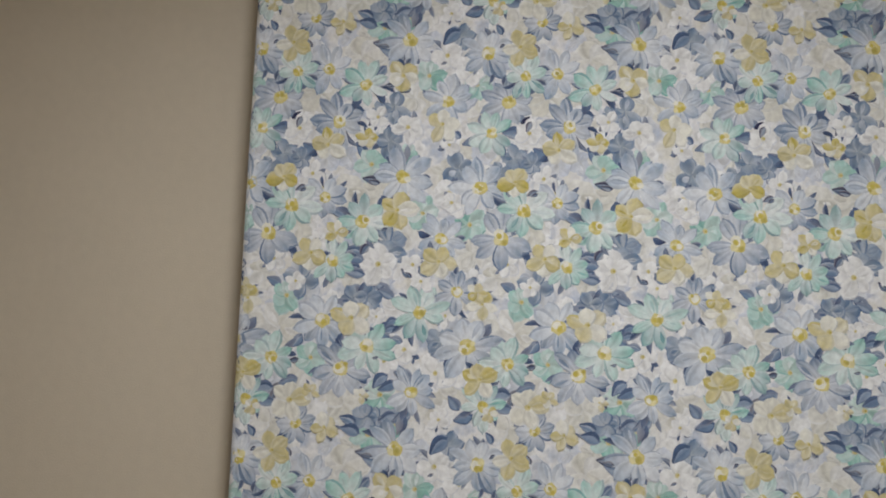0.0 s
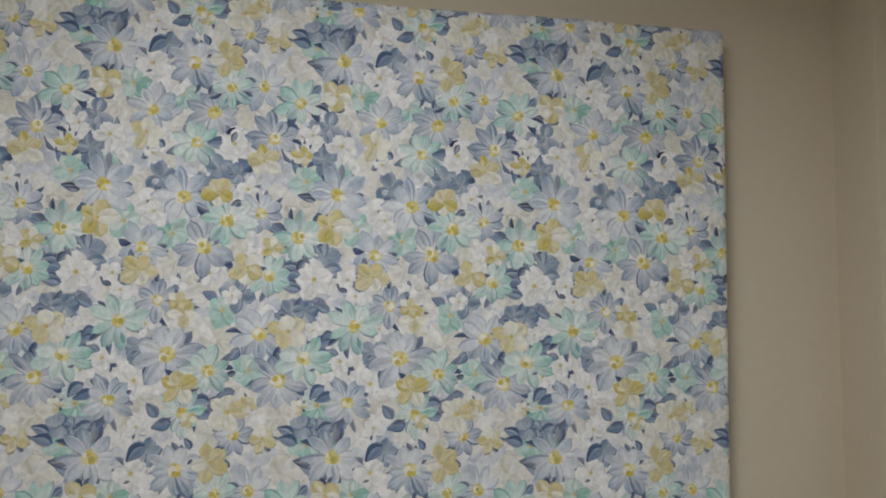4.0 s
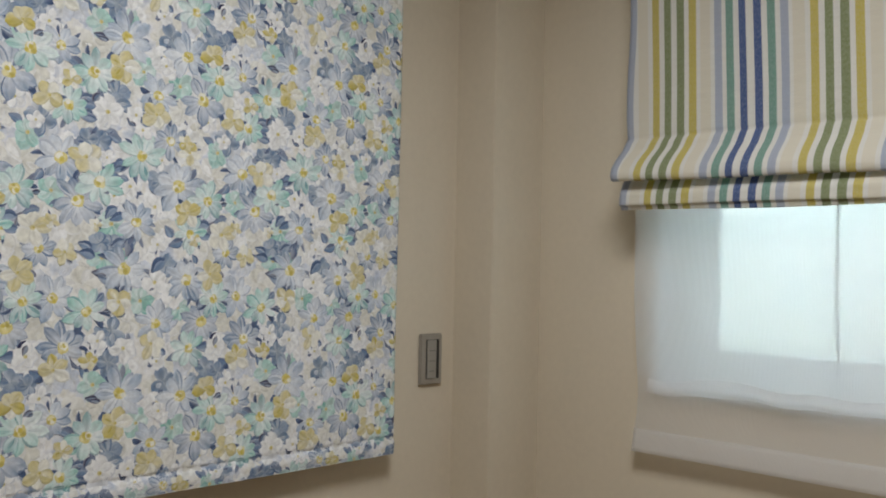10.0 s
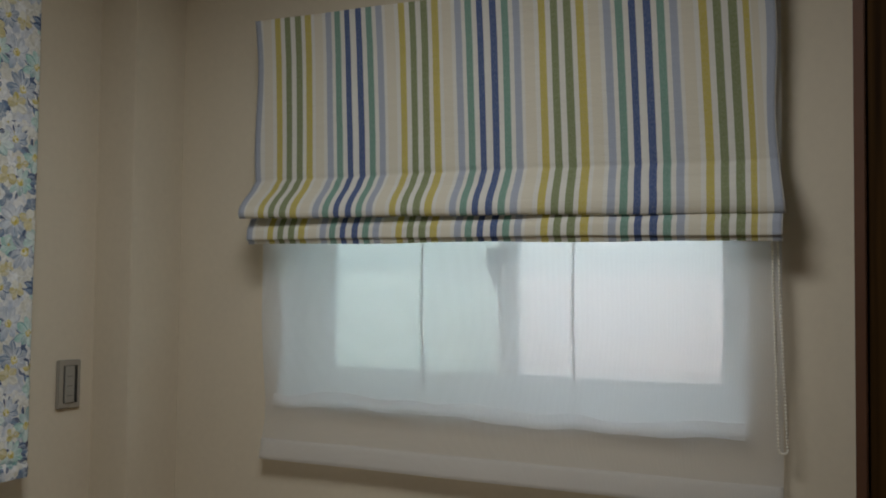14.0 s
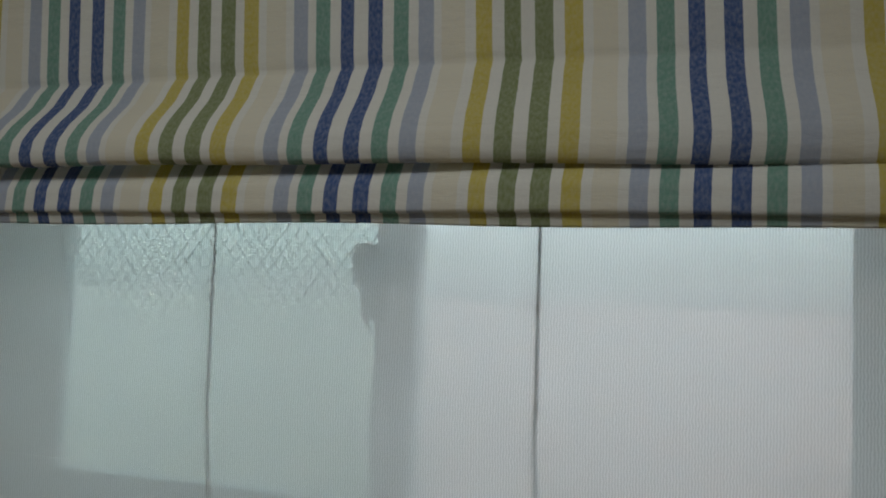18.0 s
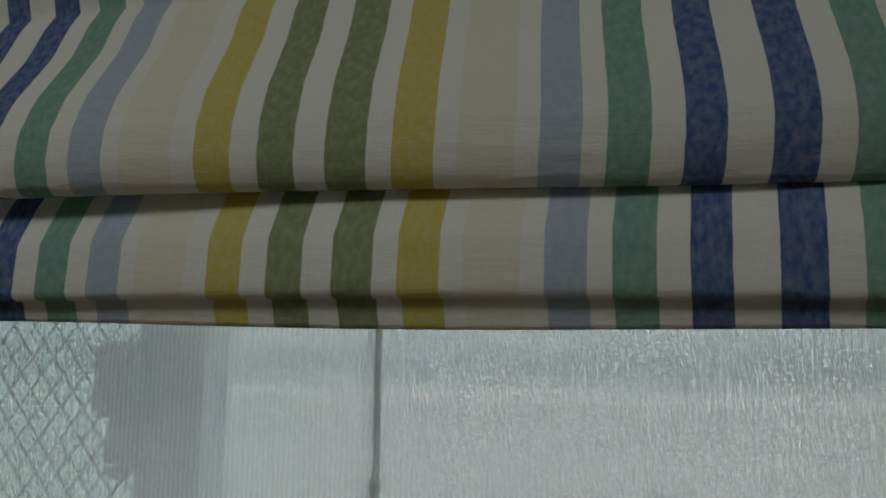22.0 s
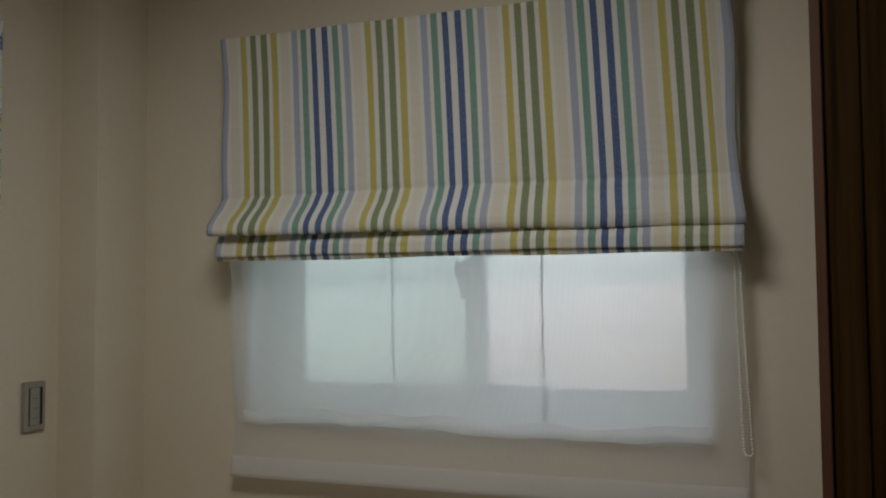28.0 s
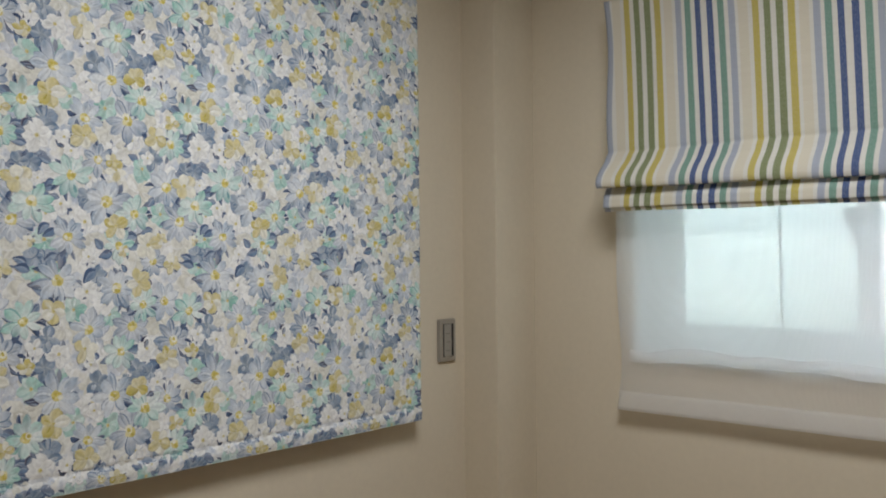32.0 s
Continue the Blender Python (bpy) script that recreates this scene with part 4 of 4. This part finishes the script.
        for k in range(n):
            c = tint(ink, INK["white"], inks.random() * wash)
            if ink == INK["yellow"] and inks.random() < 0.35:
                c = tint(INK["white"], INK["straw"], 0.3)
            root = tuple(0.92 * q for q in tint(c, INK["cream"], 0.3))
            a, b, w = s + (k + inks.uniform(-0.2, 0.2)) * math.tau / n, r * inks.uniform(0.80, 1.12), slim * r * inks.uniform(0.34, 0.48)
            if rim:
                self.petal(u + 0.05 * r, v + 0.06 * r, a, 0.02 * r, b * 1.04, w * 1.08, tint(c, INK["navy"], rim), tint(c, INK["navy"], rim * 0.8), 0.0, 0.0, False)
            self.petal(u, v, a, 0.02 * r, b, w, root, c, 0.0, inks.uniform(-0.08, 0.08), fine)
            if inks.random() < 0.4:
                stroke = tint(c, INK["white"], 0.6) if inks.random() < 0.5 else tuple(0.84 * q for q in c)
                self.petal(u, v, a + inks.uniform(-0.2, 0.2), 0.2 * r, b * inks.uniform(0.6, 0.95), w * inks.uniform(0.25, 0.5), stroke, tint(stroke, c, 0.6), 0.3, 0.0, False)
        if centre:
            self.dot(u, v, 0.15 * r, tint(INK["yellow"], INK["cream"], 0.3), tint(INK["yellow"], INK["cream"], 0.6), 7)
            self.dot(u + 0.06 * r, v, 0.06 * r, tint(INK["yellow"], INK["dark"], 0.3), INK["yellow"], 5)

    def leaf(self, u, v, length, slant, ink, plump=1.0):
        """A pointed leaf in two tones about its mid vein."""
        a = math.radians(-slant)
        length *= 1.02
        h, w, bend = length / 2, plump * length * inks.uniform(0.26, 0.34), inks.uniform(-0.10, 0.10)
        x, y = u - h * math.cos(a), v - h * math.sin(a)
        self.petal(x, y, a, 0.0, length, w, tint(ink, INK["dark"], 0.25), ink, 0.5, bend)
        self.petal(x - 0.10 * w * math.sin(a), y + 0.10 * w * math.cos(a), a + 0.07, 0.06 * length, 0.93 * length, 0.55 * w, tint(ink, INK["pale"], 0.35), tint(ink, INK["pale"], 0.6), 0.6, bend, False)


pr = Print()
fill = random.Random(5)
for i in range(8):
    for j in range(14):
        kind = fill.choice(("white", "white", "lilac", "white", "cream", "white"))
        pr.blossom((i + fill.random()) * REPEAT_U / 8, (j + fill.random()) * REPEAT_V / 14, fill.uniform(0.017, 0.0245), INK[kind], 0.35, 5, False, 0.95, 0.10)
for kind, wash, flowers in (("cream", 0.75, CREAM_FLOWERS), ("lilac", 0.6, LILAC_FLOWERS)):
    for f in flowers:
        pr.blossom(*f, INK[kind], wash, inks.choice((5, 6)), False, 1.0, 0.12)
for f in LEAVES_A:
    pr.leaf(*f, INK["navy"])
for f in TEAL_FLOWERS:
    pr.blossom(*f, INK["teal"], 0.65, 6, True, 0.9, 0.15)
for f in NAVY_FLOWERS + MORE_NAVY:
    pr.blossom(f[0], f[1], f[2] * 0.95, INK["blue"], 0.12, inks.choice((4, 5)), False, 0.9, 0.5)
for f in SHADOW_SLIVERS:
    pr.leaf(f[0], f[1], f[2] * 1.1, f[3], INK["dark"], 0.9)
for f in WHITE_FLOWERS:
    pr.blossom(f[0], f[1], f[2] * 0.84, INK["white"], 0.4, inks.choice((4, 5)), True, 0.92, 0.30)
for f in LEAVES_B + LEAVES_C:
    pr.leaf(*f, INK["navy"])
for kind, wash, flowers in (("pale", 0.5, PALE_DAISIES), ("blue", 0.4, BLUE_DAISIES), ("teal", 0.62, TEAL_DAISIES)):
    for f in flowers:
        pr.daisy(*f, INK[kind], wash)
for f in SHADOW_SLIVERS[::2]:
    pr.leaf(f[0] + 0.004, f[1] + 0.003, f[2] * 0.7, f[3], INK["dark"], 0.8)
for f in YELLOW_FLOWERS:
    pr.blossom(f[0], f[1], f[2] * 1.0, INK["yellow"], 0.45, 5, True, 0.85, 0.22)


def floral_face(u, v, lift=0.0):
    """The cloth: nearly flat, with a seam and a pocket for the bottom bar, and soft waves."""
    d = FH - v
    x = FXC + 0.0022 * np.sin(u * 7.1 + 0.4) * np.sin(v * 2.2 + 0.5) + 0.0012 * np.sin(u * 15 + v * 6)
    x -= 0.0035 * np.exp(-((d - 0.036) / 0.0035) ** 2)
    x += 0.0030 * np.exp(-((d - 0.018) / 0.013) ** 2)
    x -= 0.010 * np.maximum(0.0, 1 - v / 0.012) ** 2
    edge = np.minimum(u, FW - u)
    x -= 0.004 * np.maximum(0.0, 1 - edge / 0.008) ** 2
    return (x + lift, FY0 + u, FZ1 - v)


floral = thing("roman_blind", "lowered flat roman blind with a blue and yellow floral print", "blind", (0.02, (FY0 + FY1) / 2, FZ1), "window blinds")


def print_cloth(name, from_ink):
    """Cotton; the ink is the flowers' own colours, or the pale washed ground."""
    m = bpy.data.materials.new(name)
    m.use_nodes = True
    nt = m.node_tree
    tc = nt.nodes.new("ShaderNodeTexCoord")
    if from_ink:
        at = nt.nodes.new("ShaderNodeAttribute")
        at.attribute_name = "ink"
        src = at.outputs["Color"]
    else:
        no, cr = nt.nodes.new("ShaderNodeTexNoise"), nt.nodes.new("ShaderNodeValToRGB")
        no.inputs["Scale"].default_value, no.inputs["Detail"].default_value = 34, 3
        nt.links.new(tc.outputs["Object"], no.inputs["Vector"])
        e = cr.color_ramp.elements
        e[0].position, e[0].color = 0.34, (0.50, 0.56, 0.66, 1)
        e[1].position, e[1].color = 0.68, (0.74, 0.73, 0.67, 1)
        mid = e.new(0.5)
        mid.color = (0.80, 0.81, 0.82, 1)
        nt.links.new(no.outputs["Fac"], cr.inputs["Fac"])
        src = cr.outputs["Color"]
    # watery unevenness of the ink
    n2, mr, sc = nt.nodes.new("ShaderNodeTexNoise"), nt.nodes.new("ShaderNodeMapRange"), nt.nodes.new("ShaderNodeVectorMath")
    n2.inputs["Scale"].default_value, n2.inputs["Detail"].default_value = 130, 5
    nt.links.new(tc.outputs["Object"], n2.inputs["Vector"])
    mr.inputs["From Min"].default_value, mr.inputs["From Max"].default_value = 0.3, 0.7
    mr.inputs["To Min"].default_value, mr.inputs["To Max"].default_value = 0.88, 1.10
    nt.links.new(n2.outputs["Fac"], mr.inputs["Value"])
    sc.operation = "SCALE"
    nt.links.new(src, sc.inputs[0])
    nt.links.new(mr.outputs["Result"], sc.inputs["Scale"])
    cloth_mix(nt, sc.outputs["Vector"], 0.0, 1100.0, 0.12)
    return m


nu, nv = list(np.linspace(0, 0.012, 5)) + list(np.linspace(0.03, FW - 0.03, 60)) + list(np.linspace(FW - 0.012, FW, 5)), list(np.linspace(0, 0.012, 5)) + list(np.linspace(0.03, FH - 0.07, 50)) + list(np.linspace(FH - 0.06, FH, 40))
place(sheet("cloth", lambda u, v: floral_face(u, v), nu, nv, print_cloth("floral_ground", False)), floral)
place(sheet("lining", lambda u, v: tuple(a - b for a, b in zip(floral_face(u, v), (0.003, 0, 0))), nu[2:-2:2], nv[1::2], print_cloth("floral_lining", False), None, "plain back of the cloth"), floral)
local, tones = np.array(pr.co), np.array(pr.ink)
quads = np.array([f if len(f) == 4 else (*f, f[2]) for f in pr.faces])
co, faces, ink, start = [], [], [], 0
for i in range(-1, int(FW / REPEAT_U) + 2):
    for j in range(-1, int(FH / REPEAT_V) + 2):
        u, v = local[:, 0] + i * REPEAT_U, local[:, 1] + j * REPEAT_V
        fu, fv = u[quads], v[quads]
        keep = quads[(fu.max(1) > 0.001) & (fu.min(1) < FW - 0.001) & (fv.max(1) > 0.001) & (fv.min(1) < FH - 0.001)]
        if not len(keep):
            continue
        used, back = np.unique(keep, return_inverse=True)
        cu, cv = np.clip(u[used], 0.0, FW), np.clip(v[used], 0.0, FH)
        co.append(np.stack(floral_face(cu, cv, 0.0001 + 0.000008 * local[used, 2]), 1))
        ink.append(tones[used])
        faces += [tuple(dict.fromkeys(f)) for f in (back.reshape(keep.shape) + start).tolist()]
        start += len(used)
co = np.concatenate(co)
ink = np.concatenate([np.concatenate(ink), np.ones((len(co), 1))], 1)
me = bpy.data.meshes.new("flower_print")
me.from_pydata(co.tolist(), [], faces)
layer = me.color_attributes.new("ink", "FLOAT_COLOR", "POINT")
layer.data.foreach_set("color", ink.astype(np.float32).ravel())
uvs = me.uv_layers.new(name="cloth")
loops = np.zeros(len(me.loops), dtype=np.int32)
me.loops.foreach_get("vertex_index", loops)
uvs.data.foreach_set("uv", co.astype(np.float32)[loops][:, 1:3].ravel())
me.polygons.foreach_set("use_smooth", [True] * len(me.polygons))
me.materials.append(print_cloth("floral_ink", True))
printed = new("flower_print", me)
printed["kind"] = "stuff"
printed["label"] = "blue, teal, yellow and white flower print"
place(printed, floral)
place(slab("head_rail", (0.0, FXC - 0.012, FY0 + 0.012, FY1 - 0.012, FZ1 - 0.03, FZ1 - 0.006), RAIL, None, 0.002), floral)
place(slab("bottom_bar", (FXC - 0.007, FXC - 0.003, FY0 + 0.012, FY1 - 0.012, FZ0 + 0.004, FZ0 + 0.030), RAIL, None, 0.001), floral)
